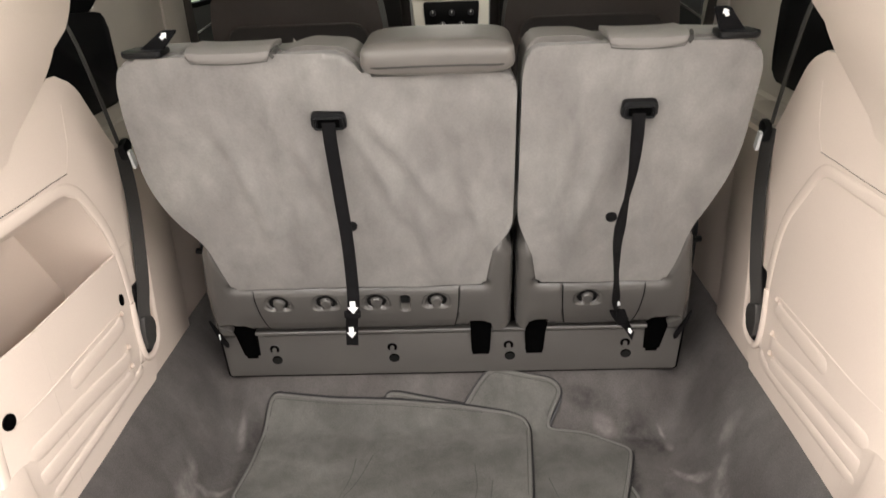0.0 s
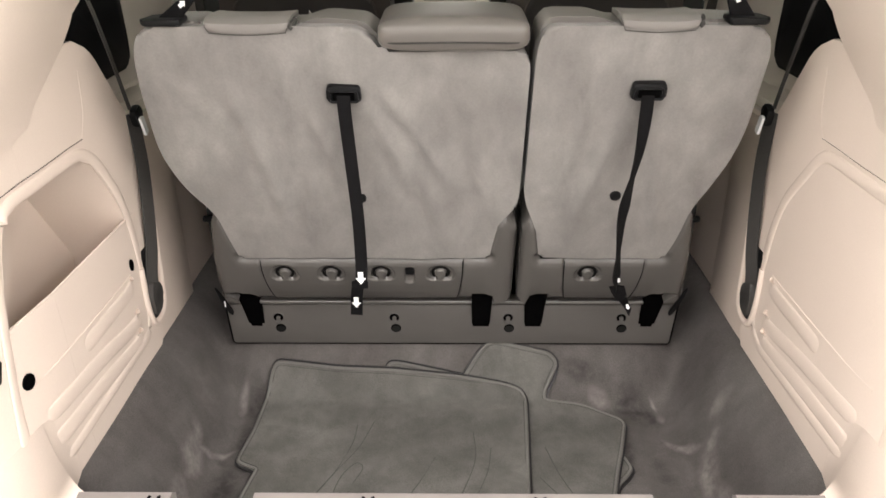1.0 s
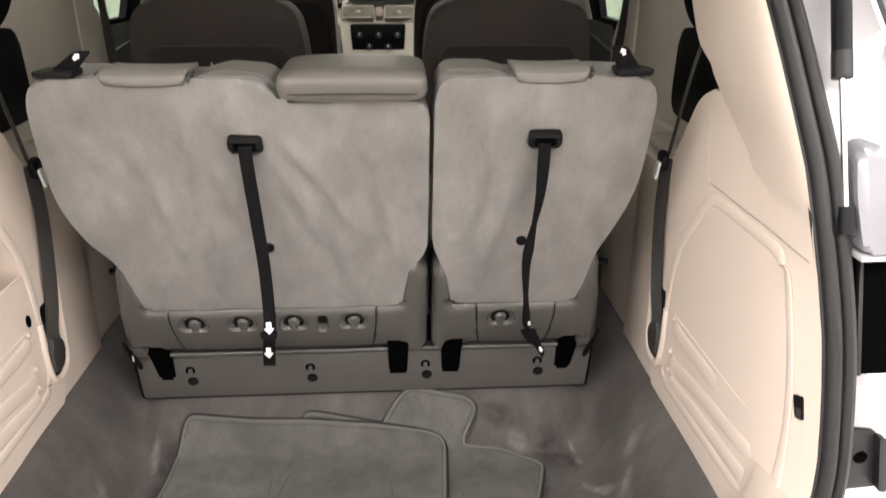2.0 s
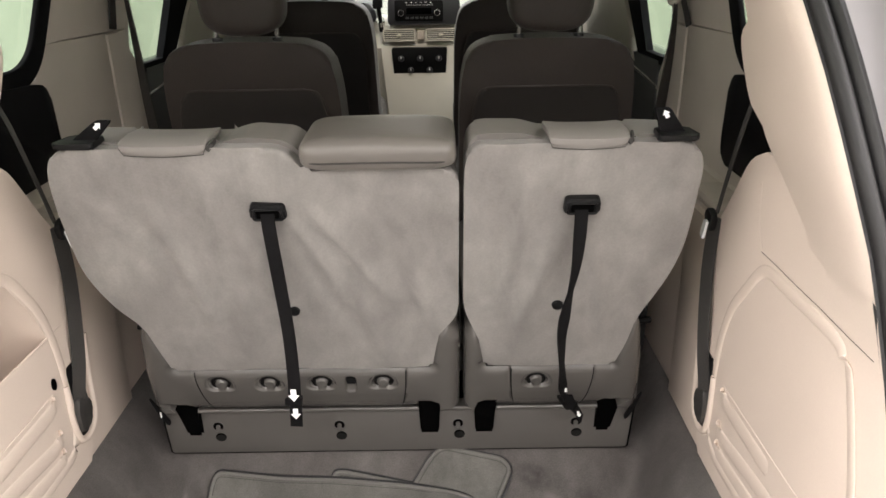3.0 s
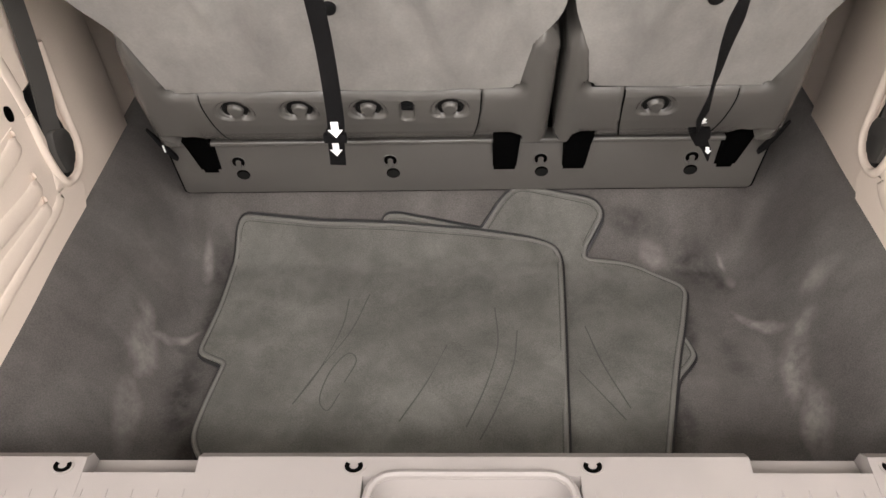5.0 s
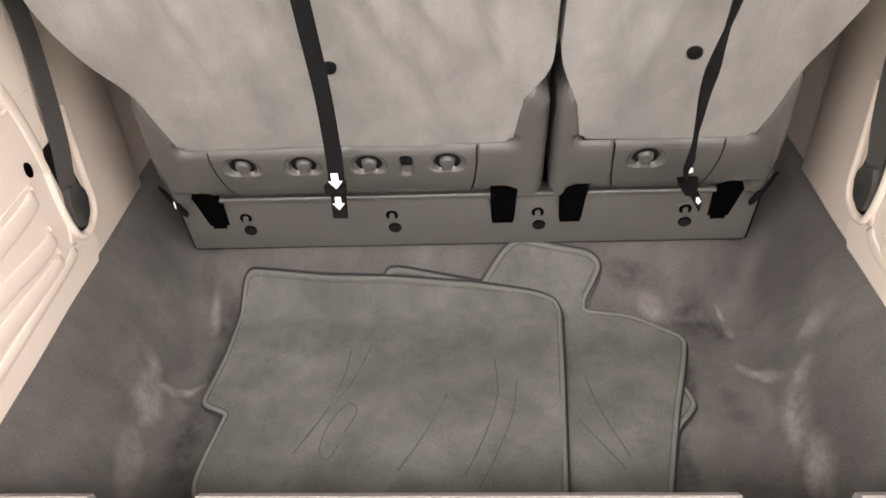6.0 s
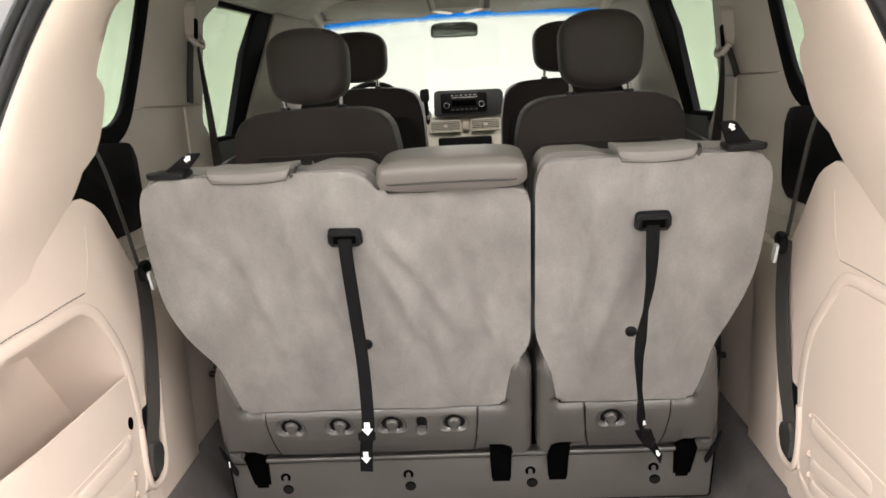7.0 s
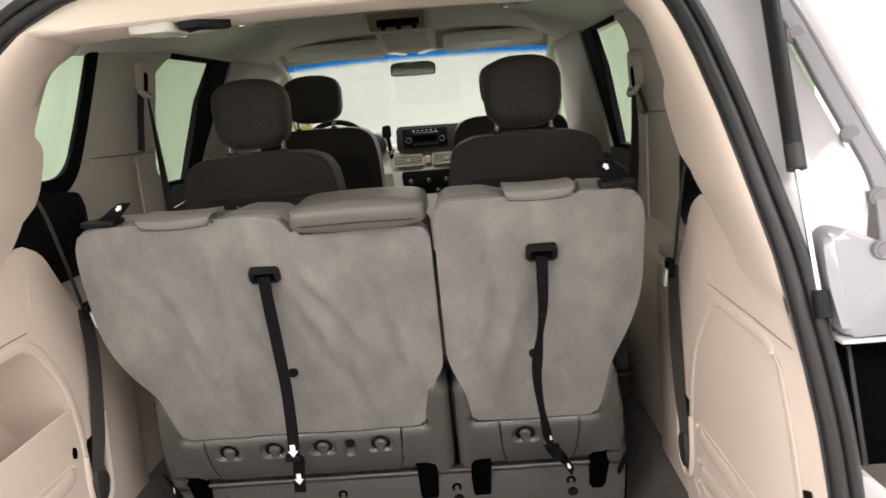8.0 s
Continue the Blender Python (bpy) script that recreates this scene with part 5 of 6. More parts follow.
def hinge_panel():
    p = thing("hinge_panel", (0, 1.40, 0.498), "grey plastic panel below the seat backs with tie-down hooks", "panel")
    xz = lambda u, v, d: (u, d, v)
    # one face with four slots open at the top
    face = [(-0.501, 0.498), (0.503, 0.498), (0.510, 0.602), (0.465, 0.602), (0.4595, 0.543), (0.4300, 0.543), (0.4330, 0.602), (0.208, 0.602), (0.208, 0.543), (0.168, 0.543), (0.168, 0.602), (0.090, 0.602), (0.090, 0.543), (0.049, 0.543), (0.049, 0.602), (-0.431, 0.602), (-0.4275, 0.543), (-0.4565, 0.543), (-0.462, 0.602), (-0.507, 0.602)]
    part("face", prism(rounded(face, [0.008] * 2 + [0.003] * 18, 3), xz, 1.399, 1.42, 0.003, 2), SHELL, p)
    for x0, x1 in ((-0.506, -0.4625), (-0.4305, 0.0485), (0.0905, 0.1675), (0.2085, 0.4325), (0.4655, 0.508)):
        part("ledge", sweep([Vector((x, 1.402, 0.6145)) for x in (x0, x1)], rounded([(-0.016, -0.0045), (0.020, -0.0045), (0.020, 0.0045), (-0.016, 0.0045)], 0.004), (0, 1, 0)), SHELL, p)
        # near-black strip stands in for the shade under the ledge
        part("groove", box(x0, x1, 1.4045, 1.41, 0.599, 0.612), VOID, p)
    # near-black line stands in for the shadow gap round the panel's foot and sides
    seam = [Vector((x, 1.4065, z)) for x, z in ((-0.5095, 0.60), (-0.5035, 0.498), (-0.499, 0.4955), (0.501, 0.4955), (0.5055, 0.498), (0.5125, 0.60))]
    part("edge_shadow_gap", sweep(seam, circle(0.0032, 6), (0, 1, 0)), VOID, p, "black line standing in for the shadow gap round the panel")
    # added near-black sheet, in place of the shaded depth behind the slots
    part("slot_back", box(-0.50, 0.50, 1.456, 1.466, 0.505, 0.66), VOID, p, "near-black sheet for the shade behind the slots")
    for x in (-0.391, -0.127, 0.131, 0.387):
        # black crescent laid on the face as the shade round the hook
        dish = part("hook_hollow_shade", prism([(x + u, 0.568 + v) for u, v in crescent(0.0048, 0.0108, -50, 230, 16)], xz, 1.3984, 1.4005), VOID, p, "dark crescent painted as the shade in a hook's hollow")
        part("hook_rim", sweep([Vector((x + u, 1.3995, 0.5665 + v)) for u, v in circle(0.0128, 20, 0.0128)], circle(0.0013, 6), (0, 1, 0), closed=True), SHELL, dish)
        part("hook_tongue", prism(rounded([(x - 0.0034, 0.554), (x + 0.0034, 0.554), (x + 0.0050, 0.571), (x - 0.0050, 0.571)], 0.003), xz, 1.3968, 1.400, 0.001, 1), SHELL, dish)
        # two flat discs paint the hole's shade, blackest along its upper edge
        hole = part("drain_hole", prism([(x + 0.003 + a, 0.540 + b) for a, b in circle(0.0118, 18, 0.0108)], xz, 1.3982, 1.4005), VOID, p, "dark round hole")
        part("hole_lower_tone", prism([(x + 0.003 + a, 0.5385 + b) for a, b in circle(0.0106, 18, 0.0088)], xz, 1.3978, 1.400), HOLE, hole)


hinge_panel()


# ---- floor mats heaped in the well ----
def floor_mat(outline, radii, lift, label, at, wave=0.002, creases=()):
    m = thing("floor_mat", at, label, "floor mat", group="floor mats in the boot")
    pts = rounded(outline, radii, 5)
    def top(x, y):
        return floor_height(x, y) + lift + wave * noise.noise(Vector((x * 5, y * 5, lift * 400)))
    bm = bmesh.new()
    face = bm.faces.new([bm.verts.new((x, y, 0)) for x, y in pts])
    xs, ys = [p[0] for p in pts], [p[1] for p in pts]
    slice_grid(bm, span(min(xs), max(xs), 0.022)[1:-1], 0)
    slice_grid(bm, span(min(ys), max(ys), 0.022)[1:-1], 1)
    low = bmesh.ops.extrude_face_region(bm, geom=bm.faces[:])
    lower = {v for v in low["geom"] if isinstance(v, bmesh.types.BMVert)}
    for v in bm.verts:
        v.co.z = top(v.co.x, v.co.y) - (0.009 if v in lower else 0.0)
    part("mat_body", bm, MAT, m, sharp=60)
    edge = [Vector((x, y, top(x, y) - 0.002)) for x, y in pts]
    part("edge_binding", sweep(edge, circle(0.0036, 8), (0, 0, 1), closed=True), BINDING, m, "grey stitched edge binding")
    inset = []
    for i, p in enumerate(pts):
        along = (Vector(pts[(i + 1) % len(pts)]) - Vector(pts[i - 1])).normalized()
        across = Vector((along.y, -along.x)) * 0.0050
        inset.append(Vector((p[0] + across.x, p[1] + across.y, 0)))
    # black tube outside the binding stands in for the mat's contact shadow
    backing = []
    for p, q in zip(pts, inset):
        out = Vector((p[0] - (q.x - p[0]) * 0.9, p[1] - (q.y - p[1]) * 0.9, 0))
        backing.append(Vector((out.x, out.y, top(out.x, out.y) - 0.0075)))
    part("edge_shadow", sweep(backing, circle(0.0030, 6, 0.0036), (0, 0, 1), closed=True), RUBBER, m, "black strip standing in for the shadow round the mat edge")
    for v in inset:
        v.z = top(v.x, v.y) + 0.0002
    # dark stitch line that also carries the shade beside the binding
    part("stitch_shade", sweep(inset, circle(0.0007, 6), (0, 0, 1), closed=True), THREAD, m)
    # thin dark tubes put the shade of the creases into colour
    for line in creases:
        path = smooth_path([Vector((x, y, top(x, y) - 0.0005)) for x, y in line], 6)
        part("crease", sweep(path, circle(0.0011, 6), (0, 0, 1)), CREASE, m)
    return m


floor_mat([(-0.20, 0.90), (-0.20, 1.15), (0.345, 1.19), (0.364, 1.160), (0.373, 1.128), (0.360, 1.110), (0.334, 1.083), (0.28, 0.90)], [0.02, 0.02, 0.01, 0.01, 0.012, 0.01, 0.02, 0.02], 0.010, "grey-green floor mat lying under two others", (0, 1.1, 0.36))
floor_mat([(-0.05, 0.90), (-0.152, 1.30), (-0.146, 1.376), (-0.122, 1.377), (0.032, 1.362), (0.075, 1.395), (0.097, 1.405), (0.229, 1.389), (0.247, 1.377), (0.216, 1.345), (0.216, 1.330), (0.301, 1.321), (0.345, 1.289), (0.385, 1.262), (0.361, 1.177), (0.338, 1.11), (0.296, 0.96), (0.28, 0.90)], [0.02, 0.02, 0.012, 0.012, 0.008, 0.02, 0.02, 0.016, 0.014, 0.01, 0.014, 0.03, 0.03, 0.02, 0.03, 0.05, 0.03, 0.02], 0.021, "grey-green floor mat with a tongue, partly covered", (0.1, 1.15, 0.37), creases=([(0.20, 1.18), (0.22, 1.10), (0.25, 1.02)], [(0.18, 1.09), (0.22, 1.03), (0.24, 1.00)]))
floor_mat([(-0.36, 0.90), (-0.405, 0.955), (-0.402, 1.01), (-0.388, 1.096), (-0.434, 1.117), (-0.421, 1.221), (-0.419, 1.323), (-0.412, 1.358), (-0.400, 1.373), (-0.264, 1.366), (-0.132, 1.363), (0.019, 1.356), (0.13, 1.347), (0.172, 1.335), (0.162, 1.18), (0.145, 0.953), (0.140, 0.90)], [0.03, 0.03, 0.03, 0.006, 0.014, 0.03, 0.03, 0.015, 0.014, 0.02, 0.02, 0.02, 0.03, 0.03, 0.02, 0.02, 0.02], 0.036, "large grey-green floor mat with piped edge and creases", (-0.13, 1.15, 0.39), 0.003, creases=([(-0.20, 1.23), (-0.205, 1.17), (-0.23, 1.09), (-0.265, 1.02)], [(-0.165, 1.24), (-0.19, 1.16), (-0.235, 1.08), (-0.26, 1.03)], [(0.05, 1.21), (0.052, 1.13), (0.03, 1.05), (0.0, 0.98)], [(0.085, 1.16), (0.075, 1.09), (0.045, 1.01), (0.02, 0.96)], [(-0.03, 1.13), (-0.06, 1.06), (-0.10, 0.99)], [(-0.19, 1.06), (-0.175, 1.10), (-0.19, 1.115), (-0.215, 1.08), (-0.225, 1.03), (-0.21, 1.01), (-0.195, 1.04)]))


# ---- rear belts beside the bench ----
def rear_belt(sx):
    b = thing("seat_belt", (sx * 0.61, 1.3, 0.6), "dark grey seat belt hanging in its slot beside the bench", "seat belt", group="rear seat belts")
    upper = [(sx * 0.650, 1.262, 1.335), (sx * 0.619, 1.275, 1.29), (sx * 0.610, 1.302, 1.19), (sx * 0.607, 1.337, 1.068)]
    part("upper_webbing", sweep(smooth_path(upper, 5), strip(0.0075, 0.002), (-sx * 0.4, 1, 0)), BELT, b)
    lower = [(sx * 0.607, 1.340, 1.06), (sx * 0.604, 1.338, 0.965), (sx * 0.602, 1.318, 0.868), (sx * 0.603, 1.300, 0.792), (sx * 0.605, 1.281, 0.738), (sx * 0.607, 1.276, 0.685)]
    part("lower_webbing", sweep(smooth_path(lower, 6), strip(0.031, 0.003), (-sx * 0.35, 1, 0)), BELT, b)
    side = lambda u, v, d: (sx * d, u, v)
    part("slot", prism(rounded([(1.252, 0.650), (1.290, 0.640), (1.312, 0.66), (1.316, 0.70), (1.305, 0.80), (1.262, 0.80)], 0.014), side, 0.6095, 0.6135), BLACK, b, "dark slot in the trim")
    rim = smooth_path([Vector((sx * 0.6125, y, z)) for y, z in ((1.352, 0.83), (1.343, 0.770), (1.336, 0.710), (1.331, 0.662), (1.312, 0.637), (1.280, 0.632), (1.258, 0.650), (1.250, 0.70), (1.254, 0.77))], 5)
    part("slot_rim", sweep(rim, circle(0.0075, 10), (1, 0, 0)), TRIM, b, "raised beige slot rim")
    part("end_plate", prism(rounded([(1.268, 0.732), (1.306, 0.712), (1.305, 0.677), (1.282, 0.655), (1.258, 0.660), (1.256, 0.700)], 0.009), side, 0.599, 0.610, 0.003, 2), BELT, b, "dark grey belt end cover")
    g = part("tongue", prism(rounded([(1.325, 1.065), (1.355, 1.075), (1.365, 1.05), (1.335, 1.03)], 0.008), lambda u, v, d: (sx * d, u, v), 0.594, 0.606, 0.003), BLACK, b, "black belt tongue")
    # matte white puts the bright reflection of the blade into its colour
    part("tongue_blade", prism(rounded([(1.336, 1.050), (1.350, 1.052), (1.362, 1.018), (1.349, 1.012)], 0.003), lambda u, v, d: (sx * d, u, v), 0.589, 0.594), WHITE, g, "steel belt tongue blade with its bright reflection painted white")


rear_belt(-1)
rear_belt(1)


# ---- middle and front rows ----
def bucket_seat(x, y, z_top, wide, hr, label, group):
    """A bucket seat seen from behind: back, rear panel, head restraint on two posts."""
    s = thing("bucket_seat", (x, y + 0.1, 0.5), label, "car seat", group=group)
    h = wide / 2
    lean = lambda u, v, d: (x + u, y + d + 0.22 * (z_top - v), v)
    out = rounded([(-h - 0.005, 0.74), (-h, z_top - 0.11), (-h * 0.88, z_top - 0.004), (0, z_top + 0.006), (h * 0.88, z_top - 0.004), (h, z_top - 0.11), (h + 0.005, 0.74)], [0.02, 0.08, 0.08, 0.1, 0.08, 0.08, 0.02], 6)
    part("backrest", prism(out, lean, 0.0, 0.13, 0.04, 4), FABRIC, s, sharp=60)
    panel = rounded([(-h * 0.86, 0.78), (-h * 0.87, z_top - 0.21), (-h * 0.80, z_top - 0.132), (-h * 0.70, z_top - 0.116), (h * 0.70, z_top - 0.116), (h * 0.80, z_top - 0.132), (h * 0.87, z_top - 0.21), (h * 0.86, 0.78)], 0.03)
    pan = part("rear_panel", prism(panel, lean, -0.012, 0.02, 0.008, 2), FABRIC_PANEL, s, "charcoal rear panel")
    loop = [Vector(lean(u, v, -0.011)) for u, v in panel]
    part("panel_piping", sweep(loop, circle(0.003, 6), (0, 1, 0), closed=True), FABRIC, pan)
    w, z0, z1 = hr
    zc, hz = (z0 + z1) / 2, (z1 - z0) / 2
    crown = lambda a, b, c: (x + a * (1 + 0.04 * c / hz - 0.10 * max(0.0, c / hz) ** 3), y + 0.04 + b * (1 - 0.15 * c / hz) - 0.05 * c, zc + c - 0.012 * (a / w * 2) ** 2 * (c / hz))
    part("head_restraint", pillow(crown, w / 2, 0.06, hz, 3.4, 4.1, 44, 30), FABRIC, s, sharp=80)
    for dx in (-0.075, 0.075):
        post = part("post", rod((x + dx, y + 0.045, z_top - 0.03), (x + dx, y + 0.04, z0 + 0.03), 0.006), CHROME, s, "chrome head restraint post")
        part("post_sleeve", rod((x + dx, y + 0.045, z_top - 0.012), (x + dx, y + 0.045, z_top + 0.010), 0.013, 12), CHARCOAL, post)
    part("seat_cushion", box(x - h, x + h, y + 0.16, y + 0.66, 0.72, 0.88, 0.05, 3), FABRIC, s)
    part("seat_base", box(x - h + 0.04, x + h - 0.04, y + 0.2, y + 0.6, 0.50, 0.74, 0.01), CHARCOAL, s)
    return s


bucket_seat(-0.377, 1.915, 1.315, 0.445, (0.212, 1.330, 1.523), "dark brown fabric captain's seat in the second row", "second-row seats")
bucket_seat(0.375, 1.915, 1.315, 0.445, (0.214, 1.330, 1.525), "dark brown fabric captain's seat in the second row", "second-row seats")
bucket_seat(-0.412, 2.97, 1.345, 0.51, (0.245, 1.372, 1.570), "dark brown fabric driver's seat in the front row", "front seats")
bucket_seat(0.410, 2.97, 1.345, 0.50, (0.240, 1.370, 1.565), "dark brown fabric passenger's seat in the front row", "front seats")


def pillar_belt(sx):
    dz, dy = (0.0, 0.0) if sx < 0 else (-0.098, -0.055)
    b = thing("seat_belt", (sx * 0.69, 2.0 + dy, 1.0), "grey seat belt hanging from its pillar anchor", "seat belt", group="second-row seat belts")
    side = lambda u, v, d: (sx * d, u + dy, v + dz)
    at = lambda x, y, z: Vector((sx * x, y + dy, z + dz))
    part("anchor_cover", prism(rounded([(1.968, 1.520), (1.995, 1.505), (2.025, 1.530), (2.040, 1.592), (2.024, 1.618), (1.990, 1.600)], 0.014, 5), side, 0.672, 0.703, 0.009, 3), TRIM_DARK, b, "taupe anchor cover", sharp=60)
    part("anchor_slot", prism(rounded([(1.962, 1.518), (1.976, 1.513), (1.994, 1.560), (1.980, 1.568)], 0.003), side, 0.6690, 0.674), VOID, b)
    part("guide", sweep(smooth_path([at(0.682, 1.948, 1.520), at(0.670, 1.960, 1.500), at(0.664, 1.985, 1.494), at(0.670, 2.006, 1.506), at(0.678, 2.000, 1.525)], 4), circle(0.008, 8), (0, 0, 1)), TRIM_DARK, b, "taupe belt guide loop")
    # the free webbing turns from edge-on at the guide to flat beside the seat
    if sx < 0:
        run = [(-0.668, 1.966, 1.495), (-0.664, 1.968, 1.40), (-0.660, 1.970, 1.28), (-0.657, 1.974, 1.16), (-0.650, 1.985, 0.98)]
    else:
        run = [(0.672, 1.918, 1.398), (0.676, 1.930, 1.33), (0.678, 1.948, 1.25), (0.676, 1.965, 1.16), (0.665, 1.985, 0.98)]
    path = smooth_path(run, 6)
    turn = [radians(27 + 40 * k / (len(path) - 1)) for k in range(len(path))]
    part("webbing", sweep(path, strip(0.036, 0.003), [(sx * math.sin(a), math.cos(a), 0.0) for a in turn]), BELT, b)
    # the part that runs back into a moulded slot in the pillar
    foot = 1.352 if sx < 0 else 1.345
    part("webbing_return", sweep([at(0.682, 1.955, 1.505), Vector((sx * 0.690, 1.945 + dy, 0.5 * (1.505 + dz + foot))), Vector((sx * 0.696, 1.935 + dy, foot))], strip(0.036, 0.003), (0.0, 1, 0)), BELT, b)


pillar_belt(-1)
pillar_belt(1)


# ---- dashboard ----
def dashboard():
    d = thing("dashboard", (0, 4.2, 0.5), "beige dashboard with a charcoal radio housing", "dashboard")
    prof = [(4.12, 0.60), (4.10, 0.95), (4.06, 1.04), (4.12, 1.15), (4.20, 1.20), (4.62, 1.16), (4.62, 0.60)]
    part("body", prism(prof, lambda u, v, k: (k, u, v), -0.72, 0.72, 0.02, 2), DASH, d)
    part("centre_fascia", prism(rounded([(-0.225, 1.155), (0.225, 1.155), (0.20, 1.02), (0.165, 0.60), (-0.165, 0.60), (-0.21, 1.02)], 0.02), lambda u, v, k: (u, k + 0.30 * min(v - 1.10, 0.06), v), 4.074, 4.18, 0.01), DASH, d)
    house = part("radio_housing", prism(rounded([(-0.17, 1.160), (-0.165, 1.30), (0.205, 1.295), (0.215, 1.160)], 0.02), lambda u, v, k: (u, k, v), 4.03, 4.16, 0.012, 3), CHARCOAL, d, "charcoal radio housing")
    radio = part("radio", prism(rounded([(-0.13, 1.180), (-0.13, 1.285), (0.12, 1.282), (0.12, 1.178)], 0.008), lambda u, v, k: (u, k, v), 4.018, 4.04, 0.004), BLACK, house, "black radio")
    part("display", box(-0.07, 0.06, 4.014, 4.019, 1.215, 1.245, 0.001), VOID, radio)
    part("disc_slot", box(-0.07, 0.07, 4.015, 4.019, 1.258, 1.262), STEEL, radio)
    for x in (-0.098, 0.090):
        k = part("knob", rod((x, 4.02, 1.222), (x, 3.998, 1.222), 0.019, 18, r2=0.016), CHROME, radio, "chrome-ringed knob")
        part("knob_cap", rod((x, 4.0, 1.222), (x, 3.994, 1.222), 0.013, 16), BLACK, k)
    for k in range(6):
        part("button", box(-0.075 + 0.025 * k, -0.058 + 0.025 * k, 4.013, 4.019, 1.190, 1.200, 0.001), CHARCOAL, radio)
        part("button", box(-0.075 + 0.025 * k, -0.062 + 0.025 * k, 4.013, 4.019, 1.268, 1.274, 0.001), STEEL, radio)
    for x0, x1 in ((-0.195, -0.030), (0.030, 0.185)):
        vent = part("air_vent", box(x0, x1, 4.036, 4.10, 1.080, 1.135, 0.006), VOID, d, "slatted air vent")
        for k in range(5):
            part("slat", box(x0 + 0.004, x1 - 0.004, 4.031, 4.042, 1.086 + 0.0098 * k, 1.0905 + 0.0098 * k), DASH, vent)
        part("vent_tab", box((x0 + x1) / 2 - 0.012, (x0 + x1) / 2 + 0.012, 4.024, 4.036, 1.102, 1.114, 0.003), DASH, vent)
        part("vent_rim", sweep([Vector((x, 4.034, z)) for x, z in rounded([(x0, 1.079), (x1, 1.079), (x1, 1.137), (x0, 1.137)], 0.01)], circle(0.004, 6), (0, 1, 0), closed=True), DASH, vent)
    part("hazard_switch", box(-0.018, 0.018, 4.034, 4.10, 1.085, 1.130, 0.004), TRIM, d)
    hv = part("climate_panel", prism(rounded([(-0.155, 1.045), (0.14, 1.045), (0.13, 0.90), (-0.145, 0.90)], 0.012), lambda u, v, k: (u, k, v), 4.018, 4.07, 0.004), BLACK, d, "black climate control panel")
    for x, z in ((-0.105, 0.99), (-0.005, 0.99), (0.095, 0.99), (-0.055, 0.93), (0.045, 0.93)):
        k = part("knob", rod((x, 4.02, z), (x, 4.000, z), 0.017, 16, r2=0.014), CHARCOAL, hv)
        part("knob_mark", box(x - 0.0025, x + 0.0025, 3.996, 4.001, z + 0.001, z + 0.013), WHITE, k)
    sh = thing("gear_selector", (-0.21, 3.95, 1.10), "black gear lever beside the radio", "gear lever")
    part("stem", rod((-0.205, 4.06, 1.13), (-0.208, 3.95, 1.26), 0.012), BLACK, sh)
    part("grip", prism(rounded([(-0.236, 1.25), (-0.232, 1.315), (-0.188, 1.318), (-0.186, 1.25)], 0.012), lambda u, v, k: (u, k, v), 3.92, 3.965, 0.012, 3), BLACK, sh)
    part("collar", rod((-0.206, 4.03, 1.165), (-0.207, 4.01, 1.188), 0.022, 14), CHROME, sh)
    sw = thing("steering_wheel", (-0.47, 3.72, 1.18), "black steering wheel behind the driver's seat", "steering wheel")
    c, ax, up = Vector((-0.47, 3.74, 1.185)), Vector((1, 0, 0)), Vector((0, 0.42, 0.91))
    ring = [c + ax * 0.19 * math.cos(t) + up * 0.19 * math.sin(t) for t in [2 * math.pi * k / 40 for k in range(40)]]
    part("rim", sweep(ring, circle(0.015, 8), (0, -0.9, 0.4), closed=True), BLACK, sw)
    part("hub", rod(c + Vector((0, -0.01, 0)), c + Vector((0, 0.10, -0.04)), 0.075, 20), CHARCOAL, sw)
    for a in (0, 180, 270):
        t = radians(a)
        part("spoke", rod(c, c + ax * 0.18 * math.cos(t) + up * 0.18 * math.sin(t), 0.014, 8), CHARCOAL, sw)
    part("column", rod((-0.47, 3.80, 1.155), (-0.47, 4.15, 1.03), 0.045, 14), CHARCOAL, sw)
    solo("yellow_card", box(-0.655, -0.585, 3.700, 3.704, 1.300, 1.352), YELLOW, "small yellow card hung on the steering wheel rim", "card")
    cl = thing("instrument_hood", (-0.41, 4.15, 1.19), "charcoal instrument hood behind the steering wheel", "instrument hood")
    part("hood", prism(rounded([(-0.60, 1.17), (-0.57, 1.27), (-0.25, 1.27), (-0.22, 1.17)], 0.04), lambda u, v, k: (u, k, v), 4.06, 4.30, 0.015, 2), CHARCOAL, cl)


dashboard()


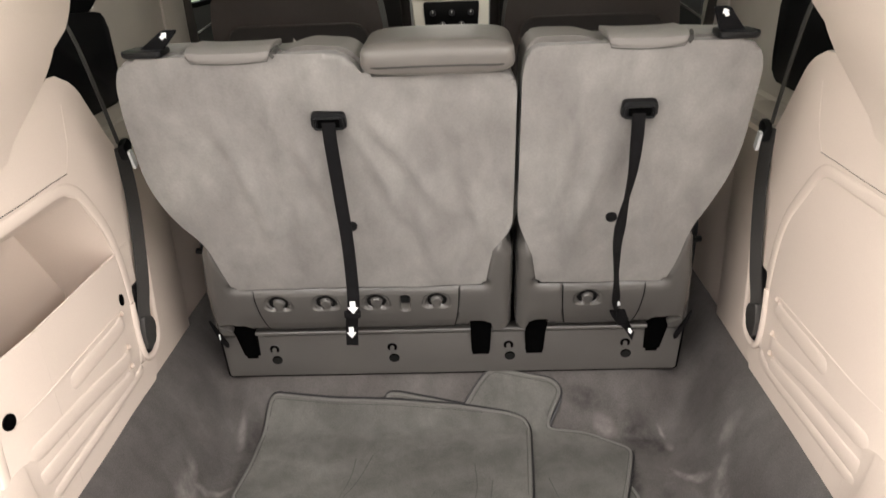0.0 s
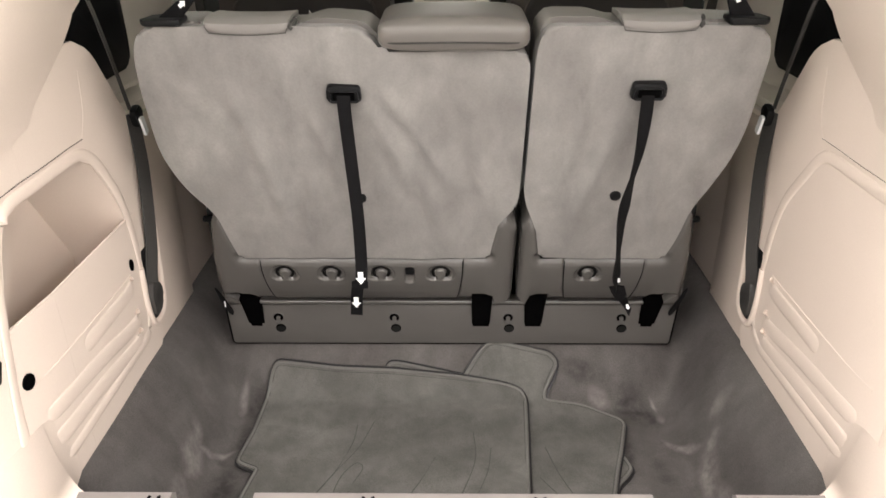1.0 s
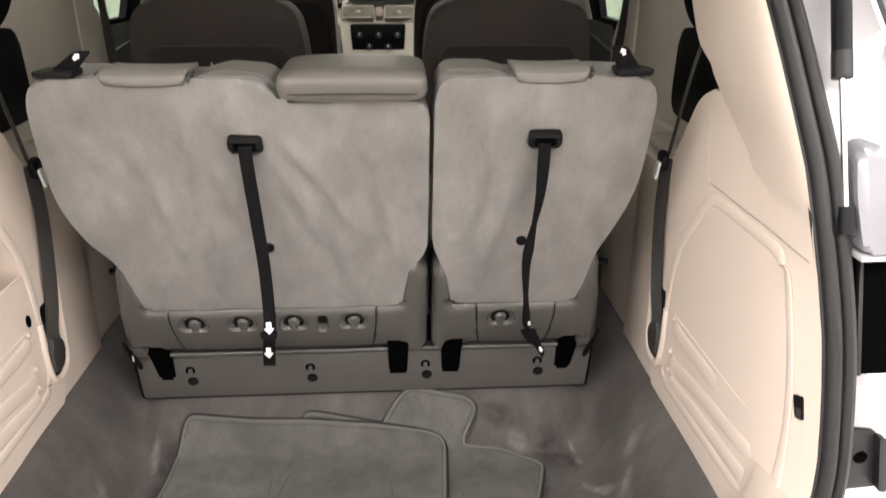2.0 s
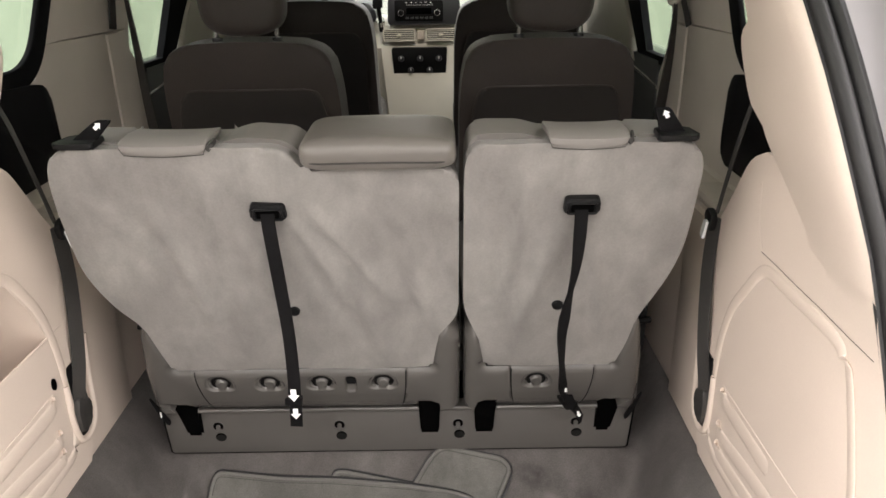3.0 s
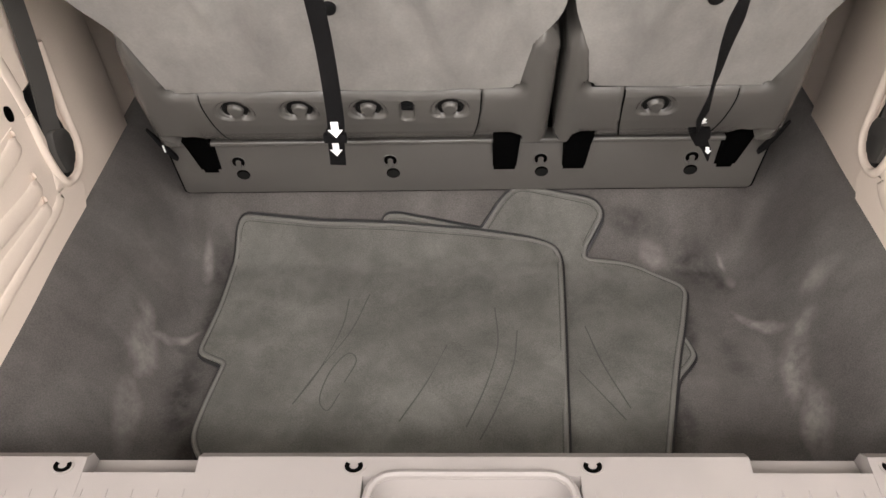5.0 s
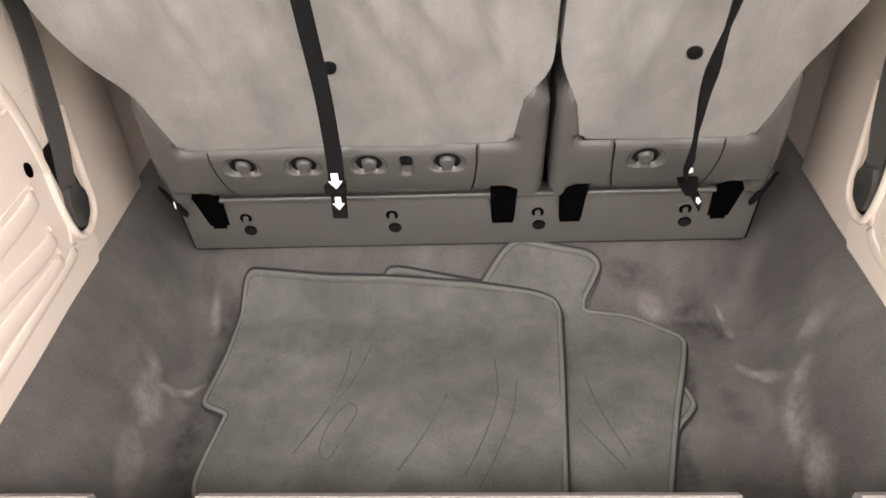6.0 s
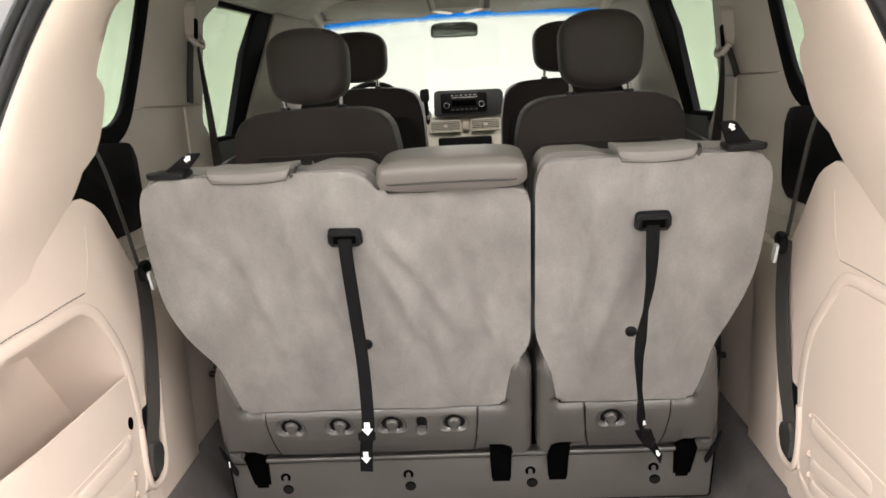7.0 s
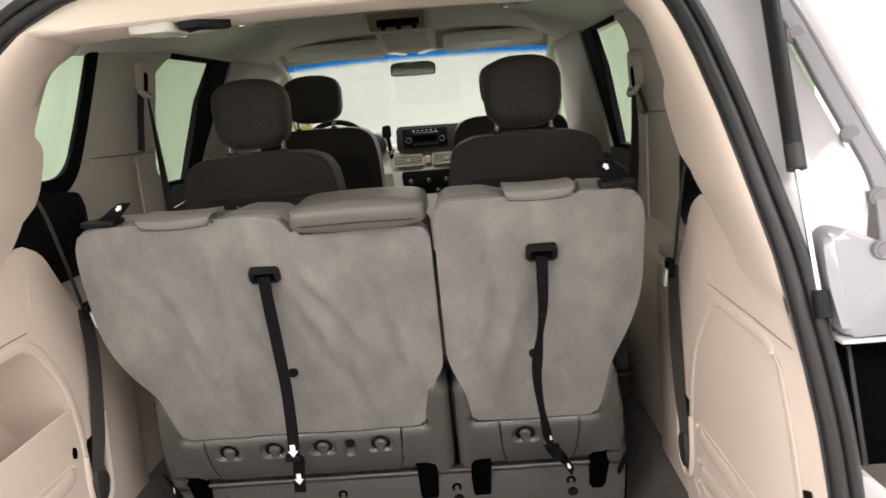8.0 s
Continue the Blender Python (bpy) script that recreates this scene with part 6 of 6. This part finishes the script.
# ---- overhead fittings ----
def overhead():
    m = thing("rear_view_mirror", (-0.035, 3.95, 1.60), "rear-view mirror hanging from the windscreen", "mirror")
    body = rounded([(-0.160, 1.575), (-0.158, 1.638), (-0.12, 1.648), (0.05, 1.645), (0.088, 1.632), (0.085, 1.572)], 0.018)
    part("housing", prism(body, lambda u, v, d: (u, d, v), 3.955, 3.99, 0.008), BLACK, m)
    part("mirror_glass", prism(rounded([(-0.152, 1.580), (-0.151, 1.634), (-0.12, 1.642), (0.05, 1.639), (0.081, 1.628), (0.078, 1.577)], 0.015), lambda u, v, d: (u, d - 0.025 * (v - 1.6), v), 3.950, 3.953), MIRROR, m, "mirror glass")
    part("stalk", rod((-0.035, 3.985, 1.61), (-0.035, 4.02, 1.575), 0.008), BLACK, m)
    c = thing("overhead_console", (0, 3.2, 1.70), "grey-beige overhead console with reading lamps", "console")
    slope = [(2.93, 1.745), (2.94, 1.716), (2.97, 1.706), (3.44, 1.662), (3.50, 1.668), (3.52, 1.745)]
    part("body", prism(slope, lambda u, v, d: (d, u, v), -0.122, 0.112, 0.008, 2), HEADLINER, c)
    part("lid", prism([(2.985, 1.7035), (3.36, 1.6685), (3.36, 1.674), (2.985, 1.709)], lambda u, v, d: (d, u, v), -0.100, 0.090, 0.002), TRIM_DARK, c)
    for sx in (-1, 1):
        strip_plan = [(sx * 0.112 - 0.005, 3.415), (sx * 0.078 - 0.005, 3.415), (sx * 0.026 - 0.005, 3.495), (sx * 0.050 - 0.005, 3.500)]
        part("reading_lamp", prism(strip_plan, lambda u, v, d: (u, v, 1.6640 - 0.094 * (v - 3.40) + d), -0.003, 0.004, 0.001, 1), LIT_LENS, c, "lit reading lamp lens")
    v = thing("roof_vent", (0, 2.5, 1.72), "tan roof vent with three black knobs", "vent", )
    pod = [(2.60, 1.775), (2.655, 1.756), (2.668, 1.752), (2.704, 1.700), (2.716, 1.696), (2.93, 1.712), (2.96, 1.775)]
    part("housing", prism(pod, lambda u, w, d: (d, u, w), -0.112, 0.096, 0.004, 2), VENTWOOD, v, "tan housing", sharp=50)
    face = lambda u, w, d: (u, 2.668 + 0.69 * (1.752 - w) - 0.82 * d, w - 0.57 * d)
    part("grille", prism(rounded([(-0.082, 1.706), (-0.082, 1.731), (0.076, 1.731), (0.076, 1.706)], 0.004), face, -0.006, 0.0015), VOID, v, "black grille")
    for x in (-0.058, 0.0, 0.058):
        part("knob", rod(face(x, 1.710, -0.004), face(x, 1.710, 0.016), 0.012, 14, r2=0.010), BLACK, v, "black vent knob")
    for sx in (-1, 1):
        sv = thing("sun_visor", (sx * 0.38, 3.7, 1.69), "folded grey-beige sun visor", "sun visor", group="sun visors")
        tilt = lambda u, v, d: (u, v, 1.722 - 0.165 * (v - 3.40) + d)
        part("board", prism(rounded([(sx * 0.145, 3.40), (sx * 0.62, 3.42), (sx * 0.64, 3.66), (sx * 0.60, 3.69), (sx * 0.18, 3.72), (sx * 0.145, 3.68)], 0.025), tilt, -0.008, 0.008, 0.005, 2), HEADLINER, sv)
        if sx > 0:
            part("label", prism(rounded([(0.29, 3.54), (0.47, 3.54), (0.47, 3.62), (0.29, 3.62)], 0.006), tilt, -0.0095, -0.0080), WHITE, sv, "pale warning label")
        part("pivot", rod((sx * 0.60, 3.66, 1.685), (sx * 0.67, 3.68, 1.690), 0.008), TRIM_DARK, sv)
        hook = thing("coat_hook", (sx * 0.41, 2.28, 1.705), "small oval coat hook in the headliner", "hook", group="coat hooks")
        part("plate", prism([(sx * 0.41 + a * 0.90 - sx * b * 0.9, 2.29 + b) for a, b in circle(0.022, 18, 0.055)], lambda u, w, d: (u, w, d), 1.696, 1.712, 0.003), CHROME, hook)
        part("lever", prism([(sx * 0.41 + a * 0.9 - sx * b * 0.9, 2.29 + b) for a, b in circle(0.010, 14, 0.034)], lambda u, w, d: (u, w, d), 1.692, 1.699, 0.002), LENS, hook)
    lamp = thing("tailgate_lamp", (-0.30, 1.18, 1.58), "white lamp lens with a black catch under the rear header", "lamp")
    part("lens", prism(rounded([(-0.335, 1.135), (-0.258, 1.130), (-0.250, 1.200), (-0.290, 1.225), (-0.325, 1.205)], 0.015), lambda u, w, d: (u, w, d), 1.566, 1.590, 0.006, 3), LENS, lamp, "frosted white lens")
    part("catch", prism(rounded([(-0.250, 1.140), (-0.215, 1.136), (-0.172, 1.185), (-0.200, 1.205), (-0.225, 1.180), (-0.255, 1.210)], 0.005), lambda u, w, d: (u, w, d), 1.570, 1.590, 0.003), BLACK, lamp, "black catch")
    part("catch_plate", prism(rounded([(-0.300, 1.228), (-0.205, 1.200), (-0.190, 1.240), (-0.285, 1.268)], 0.008), lambda u, w, d: (u, w, d), 1.574, 1.592, 0.003), TRIM_DARK, lamp)
    part("catch_hook", sweep(smooth_path([(-0.29, 1.262, 1.590), (-0.305, 1.285, 1.586), (-0.31, 1.30, 1.580), (-0.295, 1.305, 1.578)], 4), circle(0.005, 8), (0, 0, 1)), TRIM_DARK, lamp)


overhead()
